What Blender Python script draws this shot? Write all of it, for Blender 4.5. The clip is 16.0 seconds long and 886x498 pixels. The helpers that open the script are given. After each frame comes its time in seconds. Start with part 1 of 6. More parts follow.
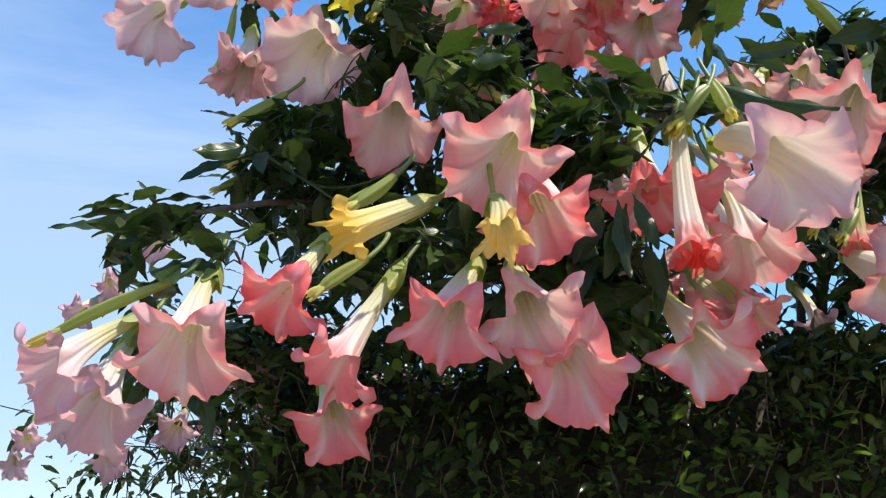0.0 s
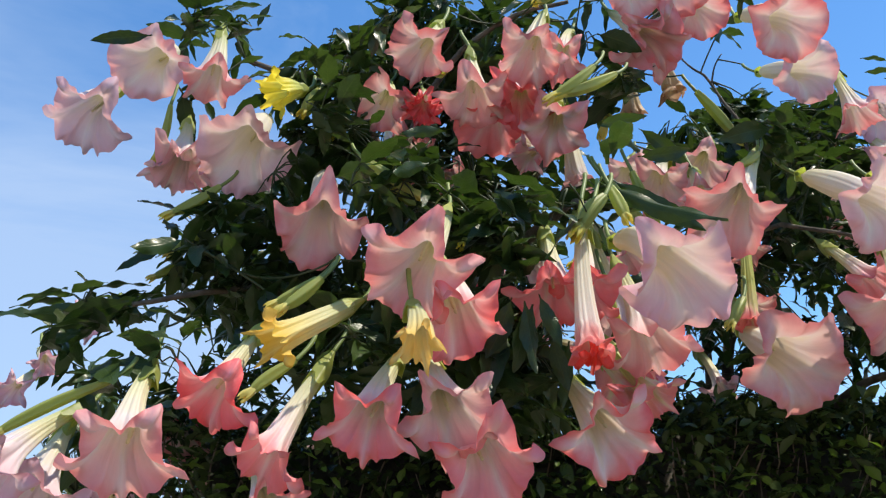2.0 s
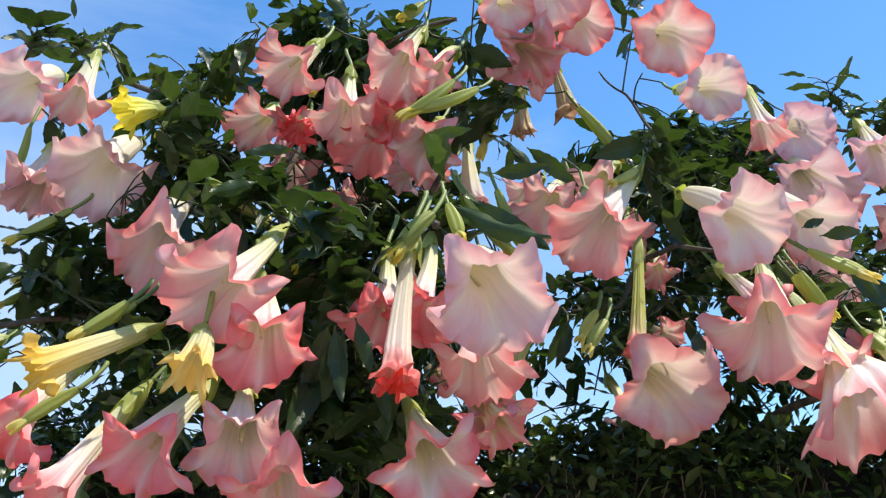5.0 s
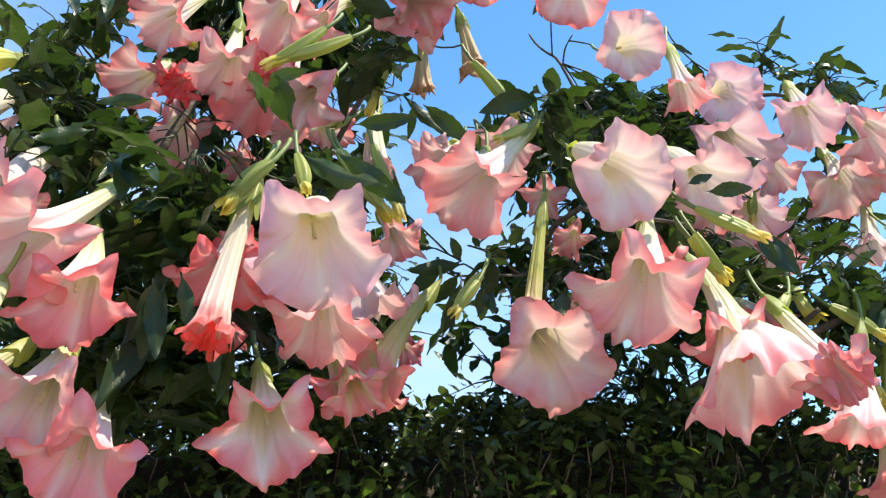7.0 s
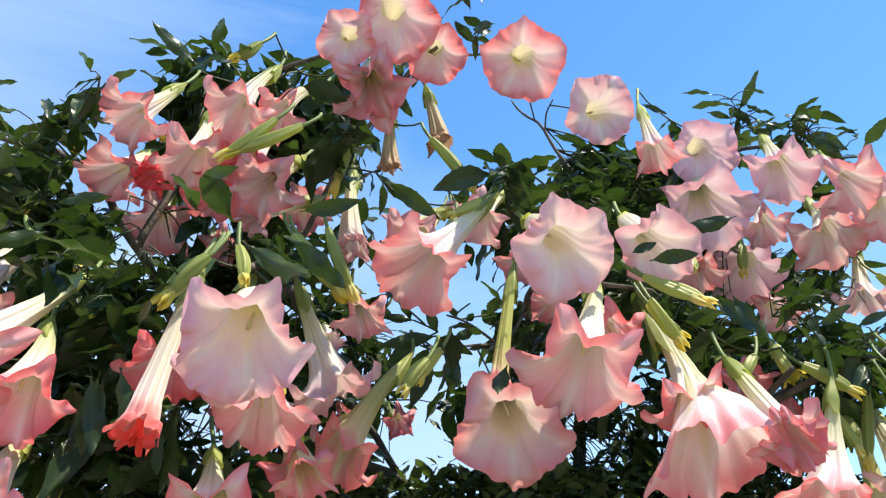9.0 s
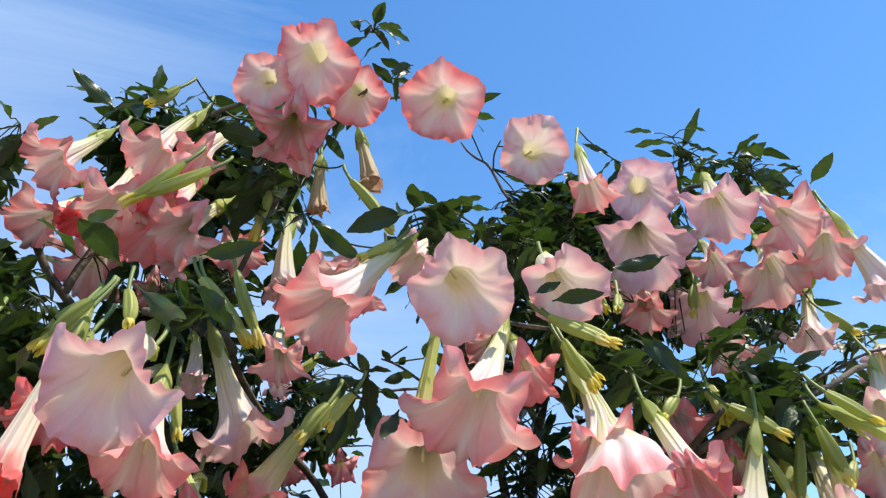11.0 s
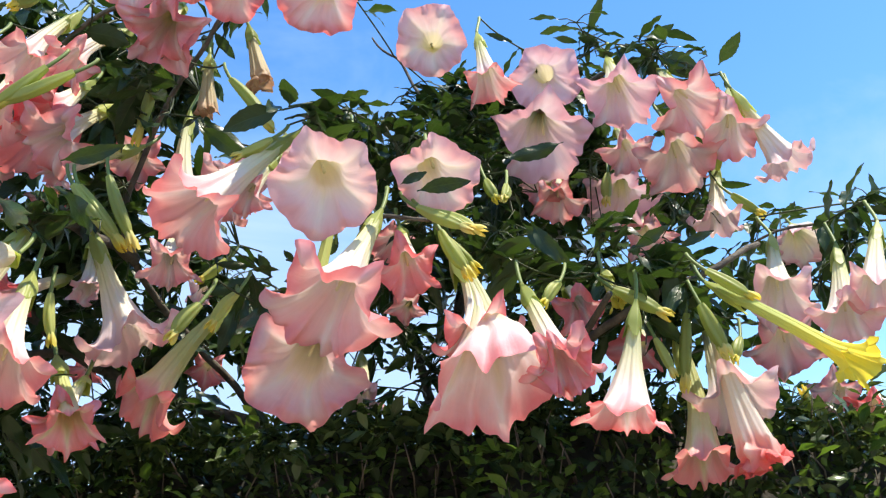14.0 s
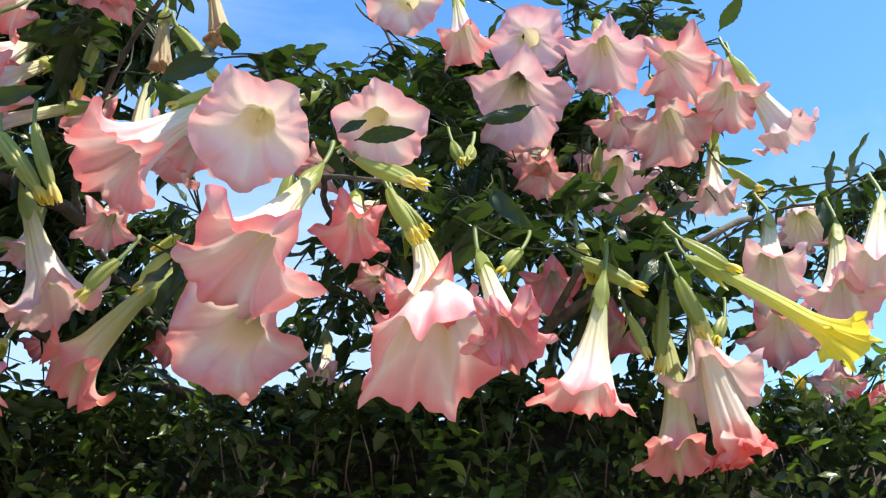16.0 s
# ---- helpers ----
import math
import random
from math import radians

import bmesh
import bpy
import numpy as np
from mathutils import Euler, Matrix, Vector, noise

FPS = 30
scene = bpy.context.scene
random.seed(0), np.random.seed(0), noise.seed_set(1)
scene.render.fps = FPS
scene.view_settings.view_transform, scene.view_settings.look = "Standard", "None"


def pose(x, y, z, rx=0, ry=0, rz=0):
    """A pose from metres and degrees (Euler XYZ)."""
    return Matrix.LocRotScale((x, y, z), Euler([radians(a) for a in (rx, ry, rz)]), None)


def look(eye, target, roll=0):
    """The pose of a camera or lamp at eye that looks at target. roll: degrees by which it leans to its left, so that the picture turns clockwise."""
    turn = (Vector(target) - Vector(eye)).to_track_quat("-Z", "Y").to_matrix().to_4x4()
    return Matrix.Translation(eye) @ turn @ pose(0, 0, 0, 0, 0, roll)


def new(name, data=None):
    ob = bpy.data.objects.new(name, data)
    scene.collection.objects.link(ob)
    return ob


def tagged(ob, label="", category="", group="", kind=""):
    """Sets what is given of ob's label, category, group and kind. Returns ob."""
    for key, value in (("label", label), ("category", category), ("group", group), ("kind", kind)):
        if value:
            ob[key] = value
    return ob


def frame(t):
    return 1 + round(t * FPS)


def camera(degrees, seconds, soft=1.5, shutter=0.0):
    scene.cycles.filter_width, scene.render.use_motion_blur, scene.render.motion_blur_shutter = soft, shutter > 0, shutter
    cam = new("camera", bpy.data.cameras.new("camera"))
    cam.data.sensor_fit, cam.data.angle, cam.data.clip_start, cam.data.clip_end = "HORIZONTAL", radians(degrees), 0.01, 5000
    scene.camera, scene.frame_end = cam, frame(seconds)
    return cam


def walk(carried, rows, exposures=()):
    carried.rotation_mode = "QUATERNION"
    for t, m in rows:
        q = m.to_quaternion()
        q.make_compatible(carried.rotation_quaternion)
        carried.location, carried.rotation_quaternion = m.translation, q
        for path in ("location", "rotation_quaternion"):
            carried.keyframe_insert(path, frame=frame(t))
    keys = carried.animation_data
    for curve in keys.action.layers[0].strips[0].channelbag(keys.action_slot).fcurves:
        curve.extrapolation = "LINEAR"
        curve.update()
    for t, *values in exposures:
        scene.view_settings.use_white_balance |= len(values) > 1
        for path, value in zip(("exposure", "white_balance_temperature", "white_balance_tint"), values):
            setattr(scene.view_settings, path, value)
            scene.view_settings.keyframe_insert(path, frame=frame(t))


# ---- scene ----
import collections

cam = camera(52.6, 16.0, soft=1.25)
METRES, EYE, TILT, LEAN, TURN = 1.4, 1.55, 19.0, 0.0, 0.0
ROWS = [
    (0.0, 0.0, 0.0, 0.0, -0.0, -0.0, -0.0),
    (0.5, 0.0018, -0.0126, 0.0099, -0.39, 1.15, -0.01),
    (1.0, -0.0119, -0.0308, 0.0273, -1.49, 1.77, 0.27),
    (1.5, -0.0211, -0.0508, 0.0382, -3.12, 1.48, 0.34),
    (2.0, 0.0125, -0.0716, 0.056, -4.04, 2.3, 0.4),
    (2.5, 0.0596, -0.0871, 0.0691, -3.34, 3.23, -0.32),
    (3.0, 0.0946, -0.097, 0.0812, -2.24, 4.52, -0.23),
    (3.5, 0.1317, -0.0955, 0.076, -1.8, 4.77, -0.01),
    (6.0, 0.2703, -0.0017, 0.032, -3.26, 3.81, 1.27),
    (6.5, 0.3211, 0.0041, 0.0267, -2.81, 3.64, 1.1),
    (7.0, 0.3449, 0.0129, 0.0196, -2.53, 3.39, 0.59),
    (7.5, 0.3712, 0.0076, 0.0211, -1.61, 3.11, 1.14),
    (8.0, 0.4136, -0.0174, 0.0377, -0.31, 3.76, 2.13),
    (10.5, 0.5141, 0.0072, 0.0397, 1.82, 10.03, 3.2),
    (11.0, 0.5682, 0.0095, 0.0357, 2.18, 9.64, 3.49),
    (11.5, 0.6019, 0.0212, 0.0273, 2.0, 8.17, 4.2),
    (12.0, 0.6243, 0.0195, 0.0203, 2.22, 5.94, 4.63),
    (12.5, 0.6413, 0.0181, 0.0187, 2.03, 4.46, 4.63),
    (13.0, 0.6629, 0.0176, 0.0162, 1.94, 3.87, 5.15),
    (13.5, 0.6797, 0.0157, 0.0158, 1.9, 3.64, 5.6),
    (14.0, 0.6857, 0.0187, 0.0134, 1.58, 3.53, 6.09),
    (14.5, 0.6952, 0.0293, 0.009, 1.17, 3.49, 5.76),
    (15.0, 0.7186, 0.0586, -0.0093, 2.8, 3.83, 5.71),
    (15.5, 0.7525, 0.0895, -0.0179, 3.71, 3.95, 5.32),
    (16.0, 0.7643, 0.1084, -0.0308, 3.65, 3.92, 4.78),
]
EXPOSURE = 0.76
walk(cam, [(t, pose(0, 0, EYE, TILT, LEAN, TURN) @ pose(METRES * x, METRES * y, METRES * z, 90 + pitch, roll, yaw)) for t, x, y, z, yaw, pitch, roll in ROWS], exposures=[(0.0, EXPOSURE - 0.20), (1.5, EXPOSURE - 0.31), (2.5, EXPOSURE - 0.44), (3.5, EXPOSURE - 0.54), (6.0, EXPOSURE + 0.14), (8.0, EXPOSURE + 0.16), (10.5, EXPOSURE - 0.17), (11.5, EXPOSURE - 0.16), (12.5, EXPOSURE + 0.03), (16.0, EXPOSURE + 0.12)])

# ---------------------------------------------------------------- light
SUN_TO = Vector((0.42, -0.08, 0.90)).normalized()
SUN_UP = math.asin(SUN_TO.z)
SUN_TURN = math.atan2(SUN_TO.x, SUN_TO.y)


def make_world():
    world = bpy.data.worlds.new("sky")
    scene.world = world
    world.use_nodes = True
    nt = world.node_tree
    nt.nodes.clear()
    out = nt.nodes.new("ShaderNodeOutputWorld")
    bg = nt.nodes.new("ShaderNodeBackground")
    sky = nt.nodes.new("ShaderNodeTexSky")
    sky.sky_type = "NISHITA"
    sky.sun_disc = False
    sky.sun_elevation = SUN_UP
    sky.sun_rotation = SUN_TURN
    sky.air_density = 1.0
    sky.dust_density = 0.1
    sky.ozone_density = 2.8
    # thin high cloud, soft, over the whole dome
    coord = nt.nodes.new("ShaderNodeTexCoord")
    mapping = nt.nodes.new("ShaderNodeMapping")
    mapping.inputs["Scale"].default_value = (1.0, 1.0, 2.2)
    mapping.inputs["Location"].default_value = (0.35, 0.1, 0.25)
    big = nt.nodes.new("ShaderNodeTexNoise")
    big.inputs["Scale"].default_value = 1.7
    big.inputs["Detail"].default_value = 7.0
    big.inputs["Roughness"].default_value = 0.58
    big.inputs["Distortion"].default_value = 0.7
    ramp = nt.nodes.new("ShaderNodeValToRGB")
    ramp.color_ramp.elements[0].position = 0.40
    ramp.color_ramp.elements[0].color = (0, 0, 0, 1)
    ramp.color_ramp.elements[1].position = 0.72
    ramp.color_ramp.elements[1].color = (0.75, 0.75, 0.75, 1)
    mix = nt.nodes.new("ShaderNodeMixRGB")
    mix.inputs["Color2"].default_value = (2.35, 3.1, 4.4, 1)
    bg.inputs["Strength"].default_value = 0.17
    link = nt.links.new
    link(coord.outputs["Generated"], mapping.inputs["Vector"])
    link(mapping.outputs["Vector"], big.inputs["Vector"])
    # the cloud thickens towards the horizon
    height = nt.nodes.new("ShaderNodeSeparateXYZ")
    link(coord.outputs["Generated"], height.inputs["Vector"])
    lower = nt.nodes.new("ShaderNodeMath")
    lower.operation = "MULTIPLY_ADD"
    lower.inputs[1].default_value = -0.85
    lower.inputs[2].default_value = 0.40
    link(height.outputs["Z"], lower.inputs[0])
    # and towards the west
    west = nt.nodes.new("ShaderNodeMath")
    west.operation = "MULTIPLY_ADD"
    west.inputs[1].default_value = -0.38
    link(height.outputs["X"], west.inputs[0])
    link(lower.outputs[0], west.inputs[2])
    total = nt.nodes.new("ShaderNodeMath")
    total.operation = "ADD"
    link(big.outputs["Fac"], total.inputs[0])
    link(west.outputs[0], total.inputs[1])
    link(total.outputs[0], ramp.inputs["Fac"])
    link(ramp.outputs["Color"], mix.inputs["Fac"])
    deep = nt.nodes.new("ShaderNodeHueSaturation")
    deep.inputs["Saturation"].default_value = 1.22
    link(sky.outputs["Color"], deep.inputs["Color"])
    link(deep.outputs["Color"], mix.inputs["Color1"])
    link(mix.outputs["Color"], bg.inputs["Color"])
    link(bg.outputs["Background"], out.inputs["Surface"])


make_world()
sun_data = bpy.data.lights.new("sun", "SUN")
sun_data.energy = 4.8
sun_data.angle = radians(0.5)
sun_data.color = (1.0, 0.91, 0.77)
sun = new("sun", sun_data)
sun.matrix_world = look(SUN_TO * 30, (0, 0, 0))


# ---------------------------------------------------------------- materials
def shader(name):
    m = bpy.data.materials.new(name)
    m.use_nodes = True
    nt = m.node_tree
    nt.nodes.clear()
    return m, nt, nt.nodes.new, nt.links.new


def ramp_node(nt, stops):
    r = nt.nodes.new("ShaderNodeValToRGB")
    e = r.color_ramp.elements
    e[0].position, e[0].color = stops[0][0], (*stops[0][1], 1)
    e[1].position, e[1].color = stops[-1][0], (*stops[-1][1], 1)
    for p, c in stops[1:-1]:
        q = e.new(p)
        q.color = (*c, 1)
    return r


def noise_node(nt, scale, detail=4.0, kind="Object"):
    c = nt.nodes.new("ShaderNodeTexCoord")
    n = nt.nodes.new("ShaderNodeTexNoise")
    n.inputs["Scale"].default_value = scale
    n.inputs["Detail"].default_value = detail
    nt.links.new(c.outputs[kind], n.inputs["Vector"])
    return n


def petal_material(name, stops, throat, thin=0.33):
    """A thin petal: colour runs along the trumpet, darker ribs in the tube, light passes through."""
    m, nt, node, link = shader(name)
    out = node("ShaderNodeOutputMaterial")
    uv = node("ShaderNodeUVMap")
    uv.uv_map = "along"
    sep = node("ShaderNodeSeparateXYZ")
    link(uv.outputs["UV"], sep.inputs["Vector"])
    blotch = noise_node(nt, 26.0, 5.0)
    # the colour line wanders a little from petal to petal
    shift = node("ShaderNodeMath")
    shift.operation = "MULTIPLY_ADD"
    shift.inputs[1].default_value = 0.22
    link(blotch.outputs["Fac"], shift.inputs[0])
    off = node("ShaderNodeMath")
    off.operation = "SUBTRACT"
    off.inputs[1].default_value = 0.11
    link(sep.outputs["Y"], off.inputs[0])
    link(off.outputs[0], shift.inputs[2])
    ramp = ramp_node(nt, stops)
    link(shift.outputs[0], ramp.inputs["Fac"])
    # fifteen ribs run down the tube, fading on the limb
    wave = node("ShaderNodeMath")
    wave.operation = "MULTIPLY"
    wave.inputs[1].default_value = 2 * math.pi * 15
    link(sep.outputs["X"], wave.inputs[0])
    cosine = node("ShaderNodeMath")
    cosine.operation = "COSINE"
    link(wave.outputs[0], cosine.inputs[0])
    rib = ramp_node(nt, [(0.55, (0, 0, 0)), (1.0, (1, 1, 1))])
    link(cosine.outputs[0], rib.inputs["Fac"])
    fade = ramp_node(nt, [(0.0, (0.5, 0.5, 0.5)), (0.4, (0.12, 0.12, 0.12)), (0.72, (0.02, 0.02, 0.02))])
    link(sep.outputs["Y"], fade.inputs["Fac"])
    amount = node("ShaderNodeMath")
    amount.operation = "MULTIPLY"
    link(rib.outputs["Color"], amount.inputs[0])
    link(fade.outputs["Color"], amount.inputs[1])
    tone = node("ShaderNodeMixRGB")
    tone.inputs["Color2"].default_value = (*throat, 1)
    link(amount.outputs[0], tone.inputs["Fac"])
    link(ramp.outputs["Color"], tone.inputs["Color1"])
    # each flower a little lighter or redder than the next
    info = node("ShaderNodeObjectInfo")
    hsv = node("ShaderNodeHueSaturation")
    sat = node("ShaderNodeMapRange")
    sat.inputs["To Min"].default_value = 0.88
    sat.inputs["To Max"].default_value = 1.12
    link(info.outputs["Random"], sat.inputs["Value"])
    link(sat.outputs[0], hsv.inputs["Saturation"])
    link(tone.outputs["Color"], hsv.inputs["Color"])
    # fine veins and crinkle
    fine = noise_node(nt, 180.0, 3.0)
    bump = node("ShaderNodeBump")
    bump.inputs["Strength"].default_value = 0.14
    bump.inputs["Distance"].default_value = 0.005
    stretch = node("ShaderNodeMapping")
    stretch.inputs["Scale"].default_value = (75, 5, 1)
    link(uv.outputs["UV"], stretch.inputs["Vector"])
    crinkle = node("ShaderNodeTexNoise")
    crinkle.inputs["Scale"].default_value = 1.0
    crinkle.inputs["Detail"].default_value = 4.0
    crinkle.inputs["Distortion"].default_value = 0.6
    link(stretch.outputs["Vector"], crinkle.inputs["Vector"])
    vein_tone = node("ShaderNodeMapRange")
    vein_tone.inputs["From Min"].default_value = 0.3
    vein_tone.inputs["From Max"].default_value = 0.7
    vein_tone.inputs["To Min"].default_value = 0.965
    vein_tone.inputs["To Max"].default_value = 1.02
    link(crinkle.outputs["Fac"], vein_tone.inputs["Value"])
    link(vein_tone.outputs[0], hsv.inputs["Value"])
    both = node("ShaderNodeMath")
    both.operation = "MULTIPLY_ADD"
    both.inputs[1].default_value = 0.5
    link(fine.outputs["Fac"], both.inputs[0])
    link(amount.outputs[0], both.inputs[2])
    crest = node("ShaderNodeMath")
    crest.operation = "MULTIPLY_ADD"
    crest.inputs[1].default_value = 1.1
    link(crinkle.outputs["Fac"], crest.inputs[0])
    link(both.outputs[0], crest.inputs[2])
    link(crest.outputs[0], bump.inputs["Height"])
    skin = node("ShaderNodeBsdfPrincipled")
    skin.inputs["Roughness"].default_value = 0.5
    skin.inputs["Specular IOR Level"].default_value = 0.25
    skin.inputs["Sheen Weight"].default_value = 0.1
    glow = node("ShaderNodeBsdfTranslucent")
    mix = node("ShaderNodeMixShader")
    mix.inputs["Fac"].default_value = thin
    link(hsv.outputs["Color"], skin.inputs["Base Color"])
    warm = node("ShaderNodeMixRGB")
    warm.blend_type = "MULTIPLY"
    warm.inputs["Fac"].default_value = 1.0
    warm.inputs["Color2"].default_value = (1.0, 0.87, 0.82, 1)
    link(hsv.outputs["Color"], warm.inputs["Color1"])
    link(warm.outputs["Color"], glow.inputs["Color"])
    link(bump.outputs["Normal"], skin.inputs["Normal"])
    link(bump.outputs["Normal"], glow.inputs["Normal"])
    link(skin.outputs["BSDF"], mix.inputs[1])
    link(glow.outputs["BSDF"], mix.inputs[2])
    link(mix.outputs["Shader"], out.inputs["Surface"])
    return m


PETAL = {
    "pale": petal_material("pale_petal", [(0.0, (0.42, 0.50, 0.17)), (0.20, (0.60, 0.62, 0.30)), (0.42, (0.78, 0.74, 0.50)), (0.62, (0.78, 0.73, 0.66)), (0.82, (0.77, 0.60, 0.59)), (1.0, (0.75, 0.40, 0.43))], (0.70, 0.70, 0.40)),
    # the pale petal again with bluish shade put into its colour
    "shade_mauve": petal_material("shade_mauve_petal", [(0.0, (0.42, 0.50, 0.17)), (0.20, (0.60, 0.62, 0.30)), (0.42, (0.78, 0.74, 0.50)), (0.62, (0.77, 0.68, 0.70)), (0.82, (0.74, 0.56, 0.61)), (1.0, (0.72, 0.40, 0.47))], (0.70, 0.70, 0.44)),
    "pink": petal_material("pink_petal", [(0.0, (0.42, 0.50, 0.17)), (0.20, (0.60, 0.62, 0.30)), (0.42, (0.78, 0.74, 0.50)), (0.62, (0.77, 0.69, 0.65)), (0.83, (0.77, 0.50, 0.49)), (1.0, (0.76, 0.25, 0.26))], (0.70, 0.70, 0.40)),
    "deep": petal_material("deep_petal", [(0.0, (0.42, 0.50, 0.17)), (0.20, (0.60, 0.62, 0.30)), (0.42, (0.78, 0.74, 0.50)), (0.57, (0.90, 0.75, 0.72)), (0.77, (0.88, 0.43, 0.46)), (1.0, (0.84, 0.16, 0.17))], (0.74, 0.70, 0.38)),
    "blush": petal_material("blush_petal", [(0.0, (0.42, 0.50, 0.17)), (0.20, (0.60, 0.62, 0.30)), (0.42, (0.78, 0.74, 0.50)), (0.70, (0.90, 0.81, 0.80)), (0.87, (0.89, 0.49, 0.49)), (1.0, (0.85, 0.20, 0.21))], (0.80, 0.76, 0.52)),
    "yellow": petal_material("yellow_petal", [(0.0, (0.42, 0.52, 0.12)), (0.4, (0.62, 0.68, 0.18)), (0.7, (0.86, 0.82, 0.10)), (1.0, (0.88, 0.78, 0.05))], (0.55, 0.60, 0.14), 0.45),
    "amber": petal_material("amber_petal", [(0.0, (0.42, 0.50, 0.14)), (0.40, (0.68, 0.66, 0.36)), (0.7, (0.80, 0.68, 0.26)), (1.0, (0.80, 0.55, 0.10))], (0.60, 0.52, 0.14), 0.4),
    "dry": petal_material("dry_petal", [(0.0, (0.38, 0.36, 0.14)), (0.4, (0.56, 0.48, 0.27)), (0.8, (0.52, 0.38, 0.24)), (1.0, (0.38, 0.22, 0.12))], (0.35, 0.22, 0.10), 0.3),
    "wilted": petal_material("wilted_petal", [(0.0, (0.60, 0.60, 0.28)), (0.3, (0.84, 0.80, 0.58)), (0.56, (0.90, 0.82, 0.70)), (0.72, (0.89, 0.46, 0.38)), (0.95, (0.82, 0.13, 0.11))], (0.72, 0.68, 0.46), 0.45),
    "green": petal_material("green_petal", [(0.0, (0.52, 0.58, 0.18)), (0.45, (0.64, 0.66, 0.22)), (0.68, (0.84, 0.74, 0.44)), (0.82, (0.90, 0.44, 0.39)), (1.0, (0.87, 0.20, 0.20))], (0.52, 0.58, 0.18), 0.42),
}


def green_material(name, dark, light, rough, thin, veins=0.0, fine=60.0):
    """Leaf and stalk green: two scales of mottling, a soft gloss, some light through."""
    m, nt, node, link = shader(name)
    out = node("ShaderNodeOutputMaterial")
    a = noise_node(nt, 14.0, 4.0)
    b = noise_node(nt, fine, 4.0)
    info = node("ShaderNodeObjectInfo")
    geo = node("ShaderNodeNewGeometry")
    add = node("ShaderNodeMath")
    add.operation = "ADD"
    link(info.outputs["Random"], add.inputs[0])
    link(geo.outputs["Random Per Island"], add.inputs[1])
    frac = node("ShaderNodeMath")
    frac.operation = "FRACT"
    link(add.outputs[0], frac.inputs[0])
    blend = node("ShaderNodeMath")
    blend.operation = "MULTIPLY_ADD"
    blend.inputs[1].default_value = 0.55
    link(frac.outputs[0], blend.inputs[0])
    part_a = node("ShaderNodeMath")
    part_a.operation = "MULTIPLY"
    part_a.inputs[1].default_value = 0.45
    link(a.outputs["Fac"], part_a.inputs[0])
    link(part_a.outputs[0], blend.inputs[2])
    ramp = ramp_node(nt, [(0.15, dark), (0.85, light)])
    link(blend.outputs[0], ramp.inputs["Fac"])
    tint = ramp.outputs["Color"]
    height = b.outputs["Fac"]
    if veins:
        uv = node("ShaderNodeUVMap")
        uv.uv_map = "along"
        sep = node("ShaderNodeSeparateXYZ")
        link(uv.outputs["UV"], sep.inputs["Vector"])
        # midrib at x = 0.5 and slanting side veins
        side = node("ShaderNodeMath")
        side.operation = "SUBTRACT"
        side.inputs[1].default_value = 0.5
        link(sep.outputs["X"], side.inputs[0])
        absolute = node("ShaderNodeMath")
        absolute.operation = "ABSOLUTE"
        link(side.outputs[0], absolute.inputs[0])
        slant = node("ShaderNodeMath")
        slant.operation = "MULTIPLY_ADD"
        slant.inputs[1].default_value = -0.45
        link(absolute.outputs[0], slant.inputs[0])
        link(sep.outputs["Y"], slant.inputs[2])
        many = node("ShaderNodeMath")
        many.operation = "MULTIPLY"
        many.inputs[1].default_value = 2 * math.pi * 9
        link(slant.outputs[0], many.inputs[0])
        wave = node("ShaderNodeMath")
        wave.operation = "COSINE"
        link(many.outputs[0], wave.inputs[0])
        vein = ramp_node(nt, [(0.90, (0, 0, 0)), (1.0, (0.5, 0.5, 0.5))])
        link(wave.outputs[0], vein.inputs["Fac"])
        mid = ramp_node(nt, [(0.0, (1, 1, 1)), (0.035, (0, 0, 0))])
        link(absolute.outputs[0], mid.inputs["Fac"])
        top = node("ShaderNodeMath")
        top.operation = "MAXIMUM"
        link(vein.outputs["Color"], top.inputs[0])
        link(mid.outputs["Color"], top.inputs[1])
        over = node("ShaderNodeMixRGB")
        over.inputs["Color2"].default_value = (light[0] * 1.5, light[1] * 1.35, light[2] * 1.3, 1)
        fac = node("ShaderNodeMath")
        fac.operation = "MULTIPLY"
        fac.inputs[1].default_value = veins
        link(top.outputs[0], fac.inputs[0])
        link(fac.outputs[0], over.inputs["Fac"])
        link(tint, over.inputs["Color1"])
        tint = over.outputs["Color"]
        hh = node("ShaderNodeMath")
        hh.operation = "MULTIPLY_ADD"
        hh.inputs[1].default_value = -1.2
        link(top.outputs[0], hh.inputs[0])
        link(b.outputs["Fac"], hh.inputs[2])
        height = hh.outputs[0]
    bump = node("ShaderNodeBump")
    bump.inputs["Strength"].default_value = 0.25
    bump.inputs["Distance"].default_value = 0.0018
    link(height, bump.inputs["Height"])
    skin = node("ShaderNodeBsdfPrincipled")
    skin.inputs["Roughness"].default_value = rough
    skin.inputs["Specular IOR Level"].default_value = 0.35
    link(tint, skin.inputs["Base Color"])
    link(bump.outputs["Normal"], skin.inputs["Normal"])
    glow = node("ShaderNodeBsdfTranslucent")
    bright = node("ShaderNodeMixRGB")
    bright.blend_type = "MULTIPLY"
    bright.inputs["Fac"].default_value = 1.0
    bright.inputs["Color2"].default_value = (1.5, 1.6, 0.7, 1)
    link(tint, bright.inputs["Color1"])
    link(bright.outputs["Color"], glow.inputs["Color"])
    mix = node("ShaderNodeMixShader")
    mix.inputs["Fac"].default_value = thin
    link(skin.outputs["BSDF"], mix.inputs[1])
    link(glow.outputs["BSDF"], mix.inputs[2])
    link(mix.outputs["Shader"], out.inputs["Surface"])
    return m


